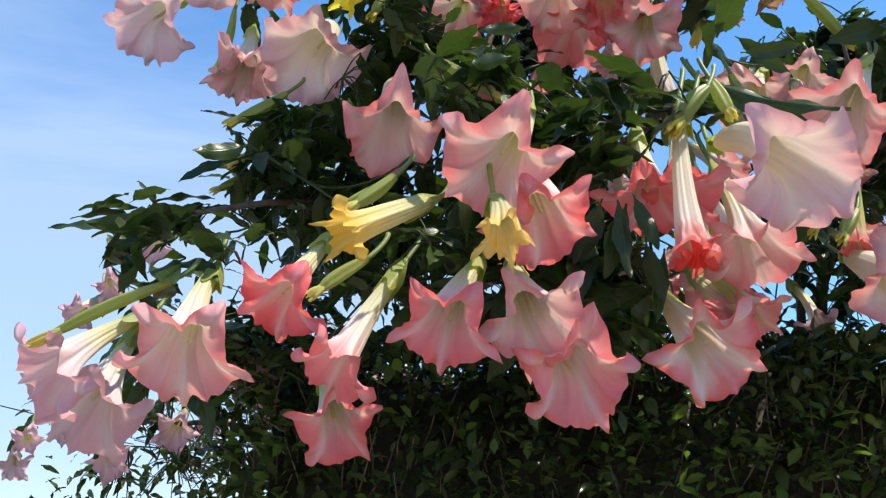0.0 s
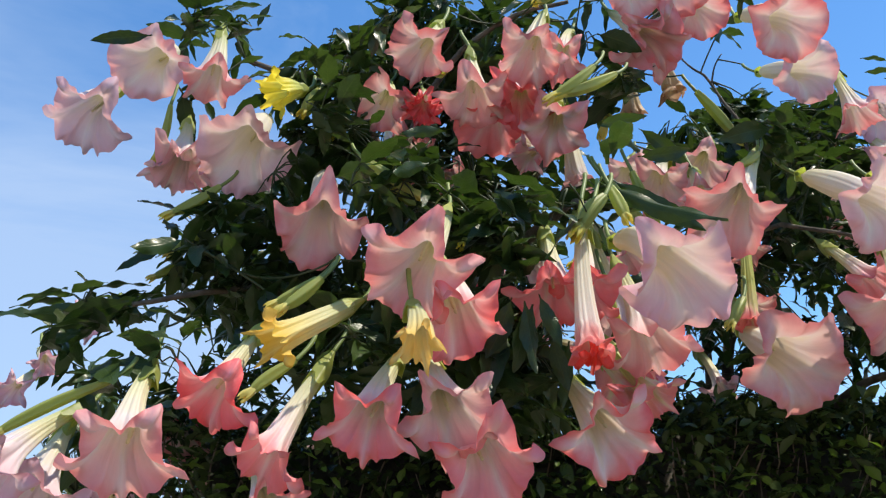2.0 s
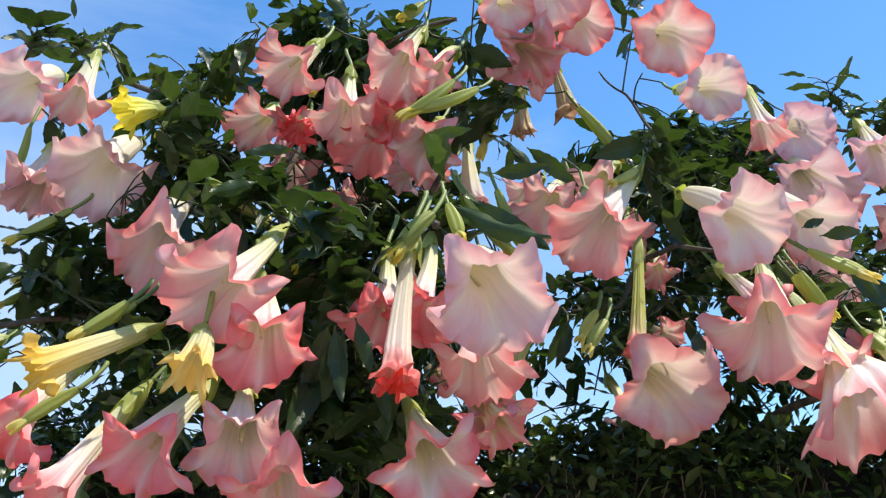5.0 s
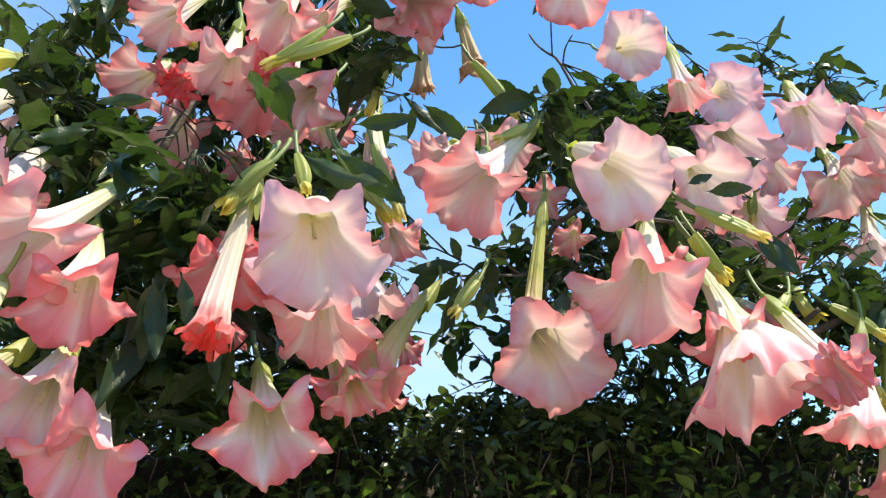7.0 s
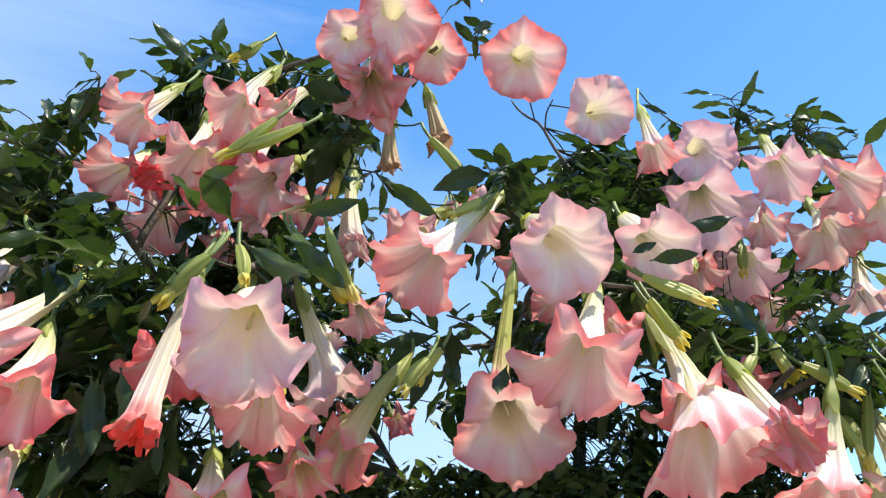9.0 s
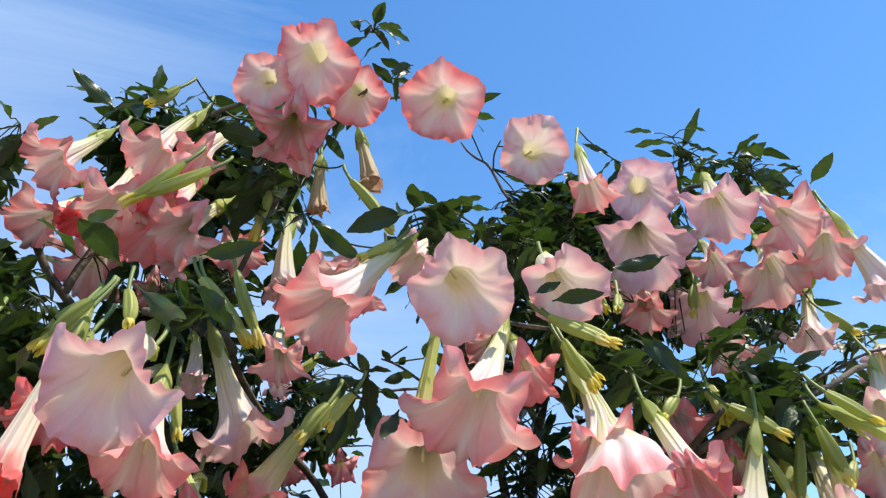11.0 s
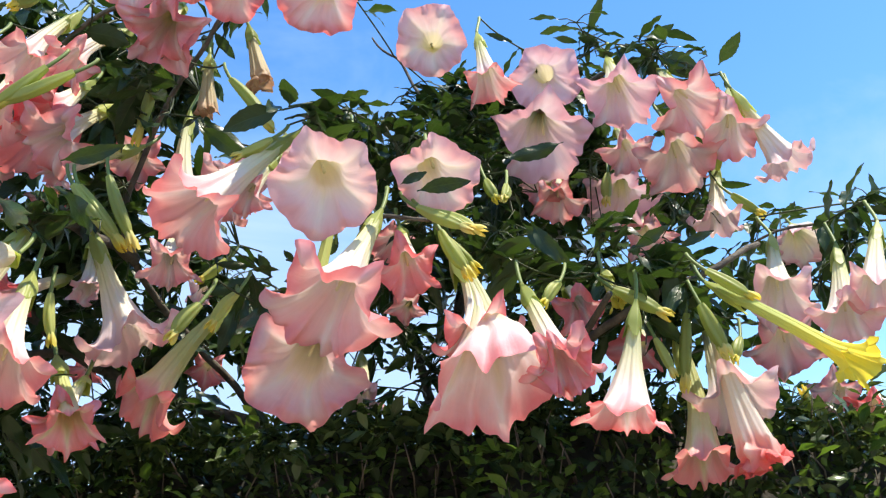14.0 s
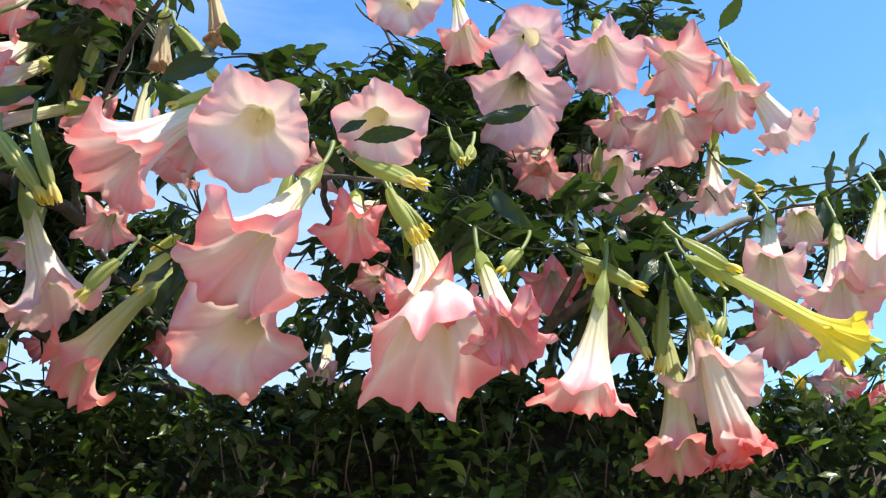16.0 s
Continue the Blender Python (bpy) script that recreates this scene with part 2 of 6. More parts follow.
LEAF = green_material("shrub_leaf", (0.014, 0.030, 0.010), (0.047, 0.080, 0.021), 0.32, 0.28, veins=0.28)
HEDGE_LEAF = green_material("hedge_leaf", (0.015, 0.026, 0.012), (0.094, 0.134, 0.044), 0.20, 0.25, veins=0.3)
TWIG_GREEN = green_material("twig_green", (0.026, 0.036, 0.013), (0.055, 0.072, 0.024), 0.6, 0.0, fine=120.0)
# lighter hedge leaves, sunlight partly put into their green
SUNLIT_LEAF = green_material("sunlit_hedge_leaf", (0.045, 0.09, 0.016), (0.13, 0.21, 0.036), 0.35, 0.4, veins=0.4)
CALYX = green_material("calyx_green", (0.21, 0.255, 0.055), (0.50, 0.52, 0.17), 0.45, 0.4, fine=120.0)
STALK = green_material("stalk_green", (0.10, 0.15, 0.035), (0.22, 0.28, 0.08), 0.5, 0.05, fine=120.0)


def bark_material(name, dark, light):
    m, nt, node, link = shader(name)
    out = node("ShaderNodeOutputMaterial")
    a = noise_node(nt, 35.0, 6.0)
    b = noise_node(nt, 160.0, 4.0)
    ramp = ramp_node(nt, [(0.3, dark), (0.7, light)])
    link(a.outputs["Fac"], ramp.inputs["Fac"])
    bump = node("ShaderNodeBump")
    bump.inputs["Strength"].default_value = 0.6
    bump.inputs["Distance"].default_value = 0.006
    link(b.outputs["Fac"], bump.inputs["Height"])
    skin = node("ShaderNodeBsdfPrincipled")
    skin.inputs["Roughness"].default_value = 0.85
    link(ramp.outputs["Color"], skin.inputs["Base Color"])
    link(bump.outputs["Normal"], skin.inputs["Normal"])
    link(skin.outputs["BSDF"], out.inputs["Surface"])
    return m


BARK = bark_material("grey_brown_bark", (0.045, 0.036, 0.026), (0.14, 0.115, 0.08))
# twig brown darkened to near black for the shade inside the hedge
SHADED_TWIG = bark_material("shaded_hedge_twig", (0.012, 0.012, 0.006), (0.045, 0.035, 0.02))
SPRIG = bark_material("sprig_bark", (0.08, 0.055, 0.035), (0.22, 0.17, 0.11))
# ground out of view, its tone raised to bounce warm light into shadows
BOUNCE_GROUND = bark_material("bounce_ground", (0.17, 0.14, 0.10), (0.30, 0.255, 0.19))
WIRE = bark_material("black_cable", (0.015, 0.015, 0.015), (0.03, 0.03, 0.03))


# ---------------------------------------------------------------- building helpers
def mesh_of(name, verts, faces, material, uvs=None, smooth=True):
    me = bpy.data.meshes.new(name)
    me.from_pydata([tuple(v) for v in verts], [], [tuple(f) for f in faces])
    if uvs is not None:
        layer = me.uv_layers.new(name="along")
        idx = np.empty(len(me.loops), dtype=np.int32)
        me.loops.foreach_get("vertex_index", idx)
        layer.data.foreach_set("uv", np.asarray(uvs, dtype=np.float32)[idx].ravel())
    me.polygons.foreach_set("use_smooth", [smooth] * len(me.polygons))
    me.materials.append(material)
    me.update()
    return me


def part(name, me, parent, label=""):
    ob = new(name, me)
    ob.parent = parent
    return tagged(ob, label)


def grid_faces(rows, cols, close=True):
    f = []
    for i in range(rows - 1):
        for j in range(cols if close else cols - 1):
            k = (j + 1) % cols
            f.append((i * cols + j, i * cols + k, (i + 1) * cols + k, (i + 1) * cols + j))
    return f


def basis(axis):
    z = Vector(axis).normalized()
    x = z.orthogonal().normalized()
    y = z.cross(x)
    return np.array([[x.x, y.x, z.x], [x.y, y.y, z.y], [x.z, y.z, z.z]])


def tube(points, radii, sides=8):
    """A round tube along a polyline; its two ends are closed to points."""
    pts = [Vector(p) for p in points]
    n = len(pts)
    verts, faces = [], []
    x = None
    for i, p in enumerate(pts):
        d = (pts[min(i + 1, n - 1)] - pts[max(i - 1, 0)])
        d = d.normalized() if d.length > 1e-9 else Vector((0, 0, 1))
        x = d.orthogonal().normalized() if x is None else (x - d * x.dot(d)).normalized()
        y = d.cross(x)
        for j in range(sides):
            a = 2 * math.pi * j / sides
            verts.append(p + (x * math.cos(a) + y * math.sin(a)) * radii[i])
    faces = grid_faces(n, sides)
    faces.append(tuple(range(sides))[::-1])
    faces.append(tuple((n - 1) * sides + j for j in range(sides)))
    return verts, faces


def bend(a, da, b, db, n=8):
    """Points of a smooth curve from a (leaving along da) to b (arriving along db)."""
    a, b, da, db = Vector(a), Vector(b), Vector(da), Vector(db)
    out = []
    for i in range(n):
        t = i / (n - 1)
        h = 2 * t**3 - 3 * t**2 + 1, t**3 - 2 * t**2 + t, -2 * t**3 + 3 * t**2, t**3 - t**2
        out.append(a * h[0] + da * h[1] + b * h[2] + db * h[3])
    return out


# ---------------------------------------------------------------- flowers
FLOWERS = []  # foot, mouth, radius
VIEW_POINTS = [Vector((0.55, -0.05, 1.60)), Vector((0.15, -0.05, 1.60)), Vector((0.95, 0.0, 1.60))]  # points along the camera path
NODES = []  # where shoots and stalks join the branches
FORM = {  # end angle in valley and at tip, tip length, ruffle, where the limb begins, roll of the margin
    "star": (66, 104, 0.13, 0.050, 0.60, 58),
    "bell": (52, 90, 0.11, 0.060, 0.60, 64),
    "face": (87, 91, 0.02, 0.034, 0.50, 14),
    "disc": (76, 90, 0.045, 0.048, 0.50, 36),
    "open": (66, 84, 0.05, 0.055, 0.55, 38),
    "trumpet": (48, 90, 0.13, 0.036, 0.66, 56),
    "horn": (40, 60, 0.06, 0.036, 0.70, 40),
    "ruffle": (40, 84, 0.10, 0.085, 0.54, 60),
    "skirt": (30, 50, 0.10, 0.105, 0.36, 42),
    "wilt": (14, 20, 0.12, 0.060, 0.80, 30),
    "dry": (4, 8, 0.05, 0.060, 0.80, 20),
    "yellow": (14, 36, 0.08, 0.130, 0.66, 70),
}
WORDS = {
    "double": "with a rolled outer skirt",
    "disc": "opened into a lobed disc", "horn": "hanging as a long horn", "star": "with swept-back pointed lobes", "bell": "hanging open like a bell", "trumpet": "hanging with rolled-back tips", "face": "opened wide and round", "open": "with a broad open mouth",
    "ruffle": "with a ruffled double skirt", "skirt": "hanging as a soft double skirt", "wilt": "wilted, hanging limp", "dry": "dried up and papery", "yellow": "newly opened with curled tips",
}
TINTS = {"shade_mauve": "shade-toned mauve-pink and cream", "blush": "cream-white and coral", "pale": "pale pink and cream", "pink": "pink and white", "deep": "coral pink and cream", "yellow": "young lemon-yellow", "amber": "young amber-yellow and cream", "dry": "brown dead", "green": "greenish cream", "wilted": "white and red"}


def corolla_mesh(length, radius, style, tint, seed, inner=False, up=(0, 0), lean=None):
    rng = np.random.default_rng(seed * 7 + (3 if inner else 0))
    valley, tip, tail, ruffle, start, roll = FORM[style]
    cols, tube_rows, limb_rows = 100, 16, 24
    th = np.linspace(0, 2 * math.pi, cols, endpoint=False)
    turn = rng.uniform(0, 2 * math.pi)
    if lean is not None:
        turn = radians(lean) - math.atan2(up[1], up[0])
    wob = 0.10 * np.sin(th + rng.uniform(0, 6)) + 0.06 * np.sin(2 * th + rng.uniform(0, 6))
    five = 5 * (th + turn) + 1.2 * wob
    lobe = (0.5 + 0.5 * np.cos(five))
    point = lobe**5
    droop = rng.uniform(0.75, 1.3, 5)
    which = (np.round((th + turn) / (2 * math.pi / 5)).astype(int)) % 5
    swing = droop[which]
    r0, r1 = 0.0080, 0.37 * radius
    if style == "trumpet":
        r1 = 0.46 * radius
    if style == "horn":
        r1 = 0.50 * radius
    if style == "yellow":
        r1 = 0.62 * radius
    if style in ("face", "disc"):
        r0, r1 = 0.013, 0.44 * radius
    if style == "skirt":
        r1 = 0.30 * radius
    if style in ("wilt", "dry"):
        r1 = 0.66 * radius
    V, UV = [], []
    zt = start * length
    under = 0.24 if style == "skirt" else 0.58
    for i in range(tube_rows):
        s = i / (tube_rows - 1)
        e = s ** {"trumpet": 2.1, "horn": 2.4, "yellow": 1.5, "face": 1.3, "disc": 1.3, "wilt": 1.8, "dry": 1.8}.get(style, 2.3) * 0.86 + 0.14 * s
        r = (r0 + (r1 - r0) * e) * min(1.0, 0.02 + 6 * s)
        soft = 0.35 if style in ("face", "disc") else 1.0
        pleat = 1 + soft * (0.05 + 0.05 * s) * np.cos(five) + soft * (0.02 + 0.015 * s) * np.cos(3 * five)
        if style in ("wilt", "dry"):
            pleat = pleat + 0.035 * s * np.cos(8 * th + seed) + 0.02 * s * np.cos(13 * th + 2 * seed)
        V.append(np.stack([r * pleat * np.cos(th), r * pleat * np.sin(th), np.full(cols, zt * s)], 1))
        UV.append(np.stack([th / (2 * math.pi), np.full(cols, under * s + 0.38 * (style in ("face", "disc")) * (1 - s))], 1))
    last, before = V[-1], V[-2]
    r = np.hypot(last[:, 0], last[:, 1])
    z = last[:, 2].copy()
    slope = math.atan2(r1 - np.hypot(before[:, 0], before[:, 1]).mean(), zt / (tube_rows - 1))
    span = (length - zt) * 0.62 + radius * 0.62
    thread = {"face": 0.004, "disc": 0.008, "open": 0.010, "wilt": 0.0, "dry": 0.0}.get(style, 0.021) * lobe**36
    notch = -0.025 * (1 - lobe) ** 14 + 0.025 * np.abs(np.sin(five)) if style in ("face", "disc", "open") else 0.0
    ell = thread + span * (1 + notch + tail * (point - 0.2) + 0.06 * rng.normal() * np.cos(th + seed))
    end = np.radians(valley + (tip - valley) * lobe**1.6 * swing)
    k1, k2, k3 = rng.integers(6, 9), rng.integers(10, 14), rng.integers(16, 22)
    p1, p2, p3 = rng.uniform(0, 6.28, 3)
    if style == "ruffle":
        k1, k2 = rng.integers(3, 6), rng.integers(6, 9)
    creases = [(rng.integers(5, 19), rng.uniform(-3, 3), rng.uniform(0, 6.28), rng.integers(1, 4), rng.uniform(0, 6.28)) for _ in range(6)]
    curl = 1 + 0.45 * np.sin(2 * th + rng.uniform(0, 6)) + 0.35 * np.sin(3 * th + rng.uniform(0, 6))
    stripe = 0.080 * lobe**6 - 0.030 * (1 - lobe) ** 3
    frill = 0.030 if style == "face" else 0.045
    for i in range(1, limb_rows + 1):
        w = i / limb_rows
        phi = slope + (end - slope) * w ** (0.42 if style == "face" else 0.6 if style == "disc" else 1.15)
        if style == "skirt":
            # spreads at once, then hangs straight down and turns in
            phi = np.radians(60 * math.sin(math.pi * (0.16 + 0.72 * w)) ** 1.2 - 12 * w + 0.5 * valley * lobe * w**3)
        # the margin rolls back, most at the tips, some lobes more than others
        over = max(0.0, w - 0.62) / 0.38
        phi = phi + np.radians(roll) * over**1.2 * (0.22 + 0.50 * lobe + 0.28 * point) * curl
        r = r + np.sin(phi) * ell / limb_rows
        z = z + np.cos(phi) * ell / limb_rows
        a = ruffle * radius * w**1.6
        dz = a * (0.6 * np.sin(k1 * th + p1) + 0.5 * np.sin(k2 * th + p2 + w * 2) + 0.3 * np.sin(k3 * th + p3))
        fold = (-0.015 if style in ("face", "disc") else -0.07) * radius * w * (1 - lobe) ** 4
        # a crease runs out between the lobes, and the edge is frilled
        dz = dz + 0.07 * radius * math.sin(math.pi * min(1.0, w * 1.1)) * (1 - lobe) ** 8 - 0.05 * radius * w * lobe**8
        dz = dz + frill * radius * w**5 * (np.sin(17 * th + p1) * np.sin(4 * th + p2) + 0.5 * np.sin(23 * th + p3))
        if style in ("face", "disc"):
            # flat facets between ten folds
            dz = dz + 0.055 * radius * w * (np.abs(np.sin(five)) - 0.6)
        # sharp puckers run outwards here and there
        for m, lean, p, few, p4 in creases:
            ridge = 1 - 2 * np.abs(np.sin(0.5 * (m * th + lean * w + p))) ** 0.7
            dz = dz + 0.016 * soft * radius * min(1.0, w * 1.6) * ridge * (0.5 + 0.5 * np.sin(few * th + p4)) ** 2
        rr = r + 0.5 * a * np.sin(k2 * th + p3) + fold + wob * radius * 0.45 * w
        V.append(np.stack([rr * np.cos(th), rr * np.sin(th), z + dz], 1))
        UV.append(np.stack([th / (2 * math.pi), under + (1 - under) * w - stripe * math.sin(math.pi * min(1.0, 0.12 + 0.80 * w)) * 1.6], 1))
    P = np.concatenate(V)
    rim = P[-cols:]
    if style == "skirt":
        rim = np.concatenate([P[-cols * 9 : -cols * 8, :2], rim[:, 2:]], 1)
    wide = np.percentile(np.hypot(rim[:, 0], rim[:, 1]), 50 if style == "skirt" else 84 if style == "yellow" else 78 if style == "trumpet" else 62)
    if style not in ("wilt", "dry"):
        # widen smoothly so that the mouth has its true radius, the tube its own
        zz = np.clip((P[:, 2] / length - 0.25) / 0.6, 0, 1)
        if style == "skirt":
            zz = np.clip(np.repeat(np.arange(tube_rows + limb_rows), cols) / tube_rows - 0.6, 0, 1)
        P[:, :2] *= (1 + (radius / wide - 1) * zz)[:, None]
    P[:, 2] *= length / max(np.percentile(rim[:, 2], 60), 0.5 * length)
    rows = tube_rows + limb_rows
    if style in ("wilt", "dry"):
        # the shrivelled mouth crumples inwards
        k = np.clip((P[:, 2] / length - 0.82) / 0.18, 0, 1.3)
        for _ in range(5):
            kv = rng.normal(size=3) * 170
            push = rng.normal(size=3)
            P = P + (np.sin(P @ kv + rng.uniform(0, 6)) * k * 0.10 * radius)[:, None] * push
    # thin petals buckle: broad soft folds, and smaller ones towards the margin
    near_rim = np.clip((np.repeat(np.arange(rows), cols) - 0.55 * tube_rows) / (rows - 0.55 * tube_rows), 0, 1)
    for n in range(12):
        kv = rng.normal(size=3)
        kv *= (rng.uniform(45, 90) if n < 6 else rng.uniform(110, 260)) / np.linalg.norm(kv)
        push = rng.normal(size=3)
        push /= np.linalg.norm(push)
        deep = 0.034 * radius * near_rim if n < 6 else 0.015 * radius * near_rim**2
        P = P + (np.sin(P @ kv + rng.uniform(0, 6.28)) * deep)[:, None] * push
    if style in ("face", "disc"):
        edge = np.percentile(np.hypot(P[-cols:, 0], P[-cols:, 1]), 66)
        P[:, :2] *= (1 + (radius / edge - 1) * np.clip(near_rim * 3, 0, 1))[:, None]
    # a slight bow along the axis
    q = P[:, 2] / length
    P[:, 0] += rng.uniform(-0.04, 0.04) * length * q * (1 - q) * 4
    P[:, 1] += rng.uniform(-0.04, 0.04) * length * q * (1 - q) * 4
    lift = {"face": 0.06, "disc": 0.06, "open": 0.05}.get(style, 0.02) * length * np.clip(q * (1 - q) * 4, -0.3, 1)
    P[:, 0] += lift * up[0]
    P[:, 1] += lift * up[1]
    if inner:
        P[:, :2] *= 0.80
        P[:, 2] = P[:, 2] * 0.9 + 0.13 * length * q
    return P, grid_faces(rows, cols), np.concatenate(UV)


def calyx_mesh(length, seed, reach=0.30, wide=1.0):
    """A ribbed green sheath, slit at its end into a few teeth."""
    rng = np.random.default_rng(seed + 500)
    cols, rows = 30, 14
    th = np.linspace(0, 2 * math.pi, cols, endpoint=False)
    teeth = 0.5 + 0.5 * np.cos(3 * th + rng.uniform(0, 6))
    V = []
    for i in range(rows):
        s = i / (rows - 1)
        r = wide * (0.0035 + 0.0105 * math.sin(min(s * 1.5, 1.0) * math.pi / 2) ** 1.4 - 0.0010 * s) * (1 + 0.09 * np.cos(5 * th) + 0.03 * np.cos(10 * th))
        flare = max(0.0, s - 0.75) * 0.010 * teeth
        z = -0.012 + reach * length * s * (1 - 0.28 * s**3 * (1 - teeth))
        V.append(np.stack([(r + flare) * np.cos(th), (r + flare) * np.sin(th), z + 0 * th], 1))
    return np.concatenate(V), grid_faces(rows, cols)


def flower(base, mouth, radius, style, tint, seed, lean=None):
    """lean: how far round from upright, clockwise before the mouth, one lobe points."""
    base, mouth = Vector(base), Vector(mouth)
    axis = mouth - base
    length = axis.length
    m = basis(axis)
    FLOWERS.append((base, mouth, radius))
    thing = new("trumpet_flower")
    thing.location = base
    what = f"{TINTS[tint]} angel's trumpet flower {WORDS[style]}"
    tagged(thing, what, "flower", "flowers of the shrub")
    high = (m.T @ np.array((0.0, 0.0, 1.0)))[:2]
    if style == "double":
        # the outer skirt rolls up and back, the inner one hangs below it as a bell
        P, faces, uv = corolla_mesh(length, radius, "skirt", tint, seed, up=high, lean=lean)
        part("inner_skirt", mesh_of("inner_skirt", P @ m.T, faces, PETAL[tint], uv), thing)
        P, faces, uv = corolla_mesh(length * 0.66, radius * 0.86, "star", tint, seed, up=high, lean=lean)
    else:
        P, faces, uv = corolla_mesh(length, radius, style, tint, seed, up=high, lean=lean)
    part("corolla", mesh_of("corolla", P @ m.T, faces, PETAL[tint], uv), thing)
    if style in ("ruffle", "skirt"):
        P, faces, uv = corolla_mesh(length, radius, style, tint, seed, inner=True)
        part("inner_skirt", mesh_of("inner_skirt", P @ m.T, faces, PETAL[tint], uv), thing)
    if style == "wilt" and tint == "wilted" and radius < 0.03:
        # the withered red end
        P, faces, uv = corolla_mesh(length * 0.26, radius * 0.66, "ruffle", "red", seed)
        P[:, 2] += length * 0.78
        part("withered_end", mesh_of("withered_end", P @ m.T, faces, RED_END, uv), thing, "shrivelled red petal ends")
    P, faces = calyx_mesh(length, seed, {"yellow": 0.45, "face": 0.08, "disc": 0.09}.get(style, 0.36), 0.92)
    part("calyx", mesh_of("calyx", P @ m.T, faces, CALYX), thing, "pale green ribbed calyx")
    a = axis.normalized()
    rng = random.Random(seed)
    node = base - a * 0.035 + Vector((rng.uniform(-0.015, 0.015), 0.02, 0.035))
    pts = bend(-a * 0.008, -a * 0.05, node - base, Vector((0, 0.01, 0.04)), 8)
    v, f = tube(pts, [0.0032 + 0.0004 * i / 7 for i in range(8)], 8)
    part("flower_stalk", mesh_of("flower_stalk", v, f, STALK), thing)
    if style in ("face", "disc", "star", "bell", "trumpet", "open"):
        # pistil and joined stamens stand in the throat
        reach = length * (0.72 if style in ("face", "disc") else 1.0)
        v, f = tube([a * reach * s for s in (0.3, 0.45, 0.6, 0.76, 0.80)], [0.0018, 0.0018, 0.0022, 0.0030, 0.0012], 7)
        pistil = part("pistil", mesh_of("pistil", v, f, PISTIL), thing, "pale green pistil")
        v, f = tube([a * reach * s for s in (0.79, 0.81, 0.83, 0.84)], [0.0012, 0.0026, 0.0022, 0.0006], 7)
        part("stigma", mesh_of("stigma", v, f, PISTIL), pistil, "small cream stigma")
    NODES.append((node, 0.0032))


def bud(foot, tip, radius, seed):
    """A closed bud: ribbed green sheath, yellow folded petals peeping out at its end."""
    foot, tip = Vector(foot), Vector(tip)
    axis = tip - foot
    length = axis.length
    m = basis(axis)
    rng = np.random.default_rng(seed + 900)
    thing = new("flower_bud")
    thing.location = foot
    tagged(thing, "slender green angel's trumpet bud with a folded yellow tip", "flower bud", "buds of the shrub")
    cols, rows = 24, 22
    th = np.linspace(0, 2 * math.pi, cols, endpoint=False)
    V = []
    ph = rng.uniform(0, 6)
    for i in range(rows):
        s = i / (rows - 1)
        r = 0.86 * radius * (0.28 + 0.56 * math.sin(math.pi * min(1, 0.08 + 0.80 * s)) ** 0.8) * (1 - 0.25 * max(0, s - 0.8) / 0.2)
        ring = r * (1 + 0.16 * np.cos(5 * th) + 0.04 * np.cos(10 * th + ph))
        z = length * 0.9 * s * (1 - 0.08 * s**4 * (0.5 + 0.5 * np.cos(3 * th + ph)))
        sway = 0.05 * length * math.sin(s * math.pi) * math.sin(ph)
        V.append(np.stack([ring * np.cos(th) + sway, ring * np.sin(th), z], 1))
    part("sheath", mesh_of("sheath", np.concatenate(V) @ m.T, grid_faces(rows, cols), CALYX), thing)
    V = []
    for i in range(14):
        s = i / 13
        r = 0.92 * radius * (0.46 + 0.16 * math.sin(s * math.pi * 0.8) - 0.06 * s**3) * (1 + 0.42 * s * np.cos(5 * th + ph) + 0.22 * s * np.cos(9 * th))
        z = length * (0.78 + 0.22 * s) + radius * 0.5 * s * np.cos(5 * th + 1)
        V.append(np.stack([r * np.cos(th), r * np.sin(th), z], 1))
    uv = np.concatenate([np.stack([th / 6.2832, np.full(cols, 0.5 + 0.5 * i / 13)], 1) for i in range(14)])
    part("folded_petals", mesh_of("folded_petals", np.concatenate(V) @ m.T, grid_faces(14, cols), BUD_TIP, uv), thing, "greenish yellow folded petals")
    a = axis.normalized()
    node = foot - a * 0.03 + Vector((0, 0.015, 0.02))
    v, f = tube(bend(a * 0.004, -a * 0.04, node - foot, Vector((0, 0.01, 0.03)), 7), [0.003] * 7, 7)
    part("flower_stalk", mesh_of("flower_stalk", v, f, STALK), thing)
    NODES.append((node, 0.003))


BUD_TIP = petal_material("bud_tip", [(0.0, (0.50, 0.54, 0.16)), (0.7, (0.74, 0.68, 0.18)), (1.0, (0.82, 0.68, 0.09))], (0.5, 0.54, 0.14), 0.4)
PISTIL = petal_material("pistil_cream", [(0.0, (0.70, 0.72, 0.45)), (1.0, (0.80, 0.78, 0.52))], (0.7, 0.7, 0.45), 0.4)
RED_END = petal_material("withered_red", [(0.0, (0.90, 0.50, 0.40)), (0.40, (0.90, 0.20, 0.14)), (1.0, (0.84, 0.10, 0.08))], (0.85, 0.20, 0.14), 0.5)


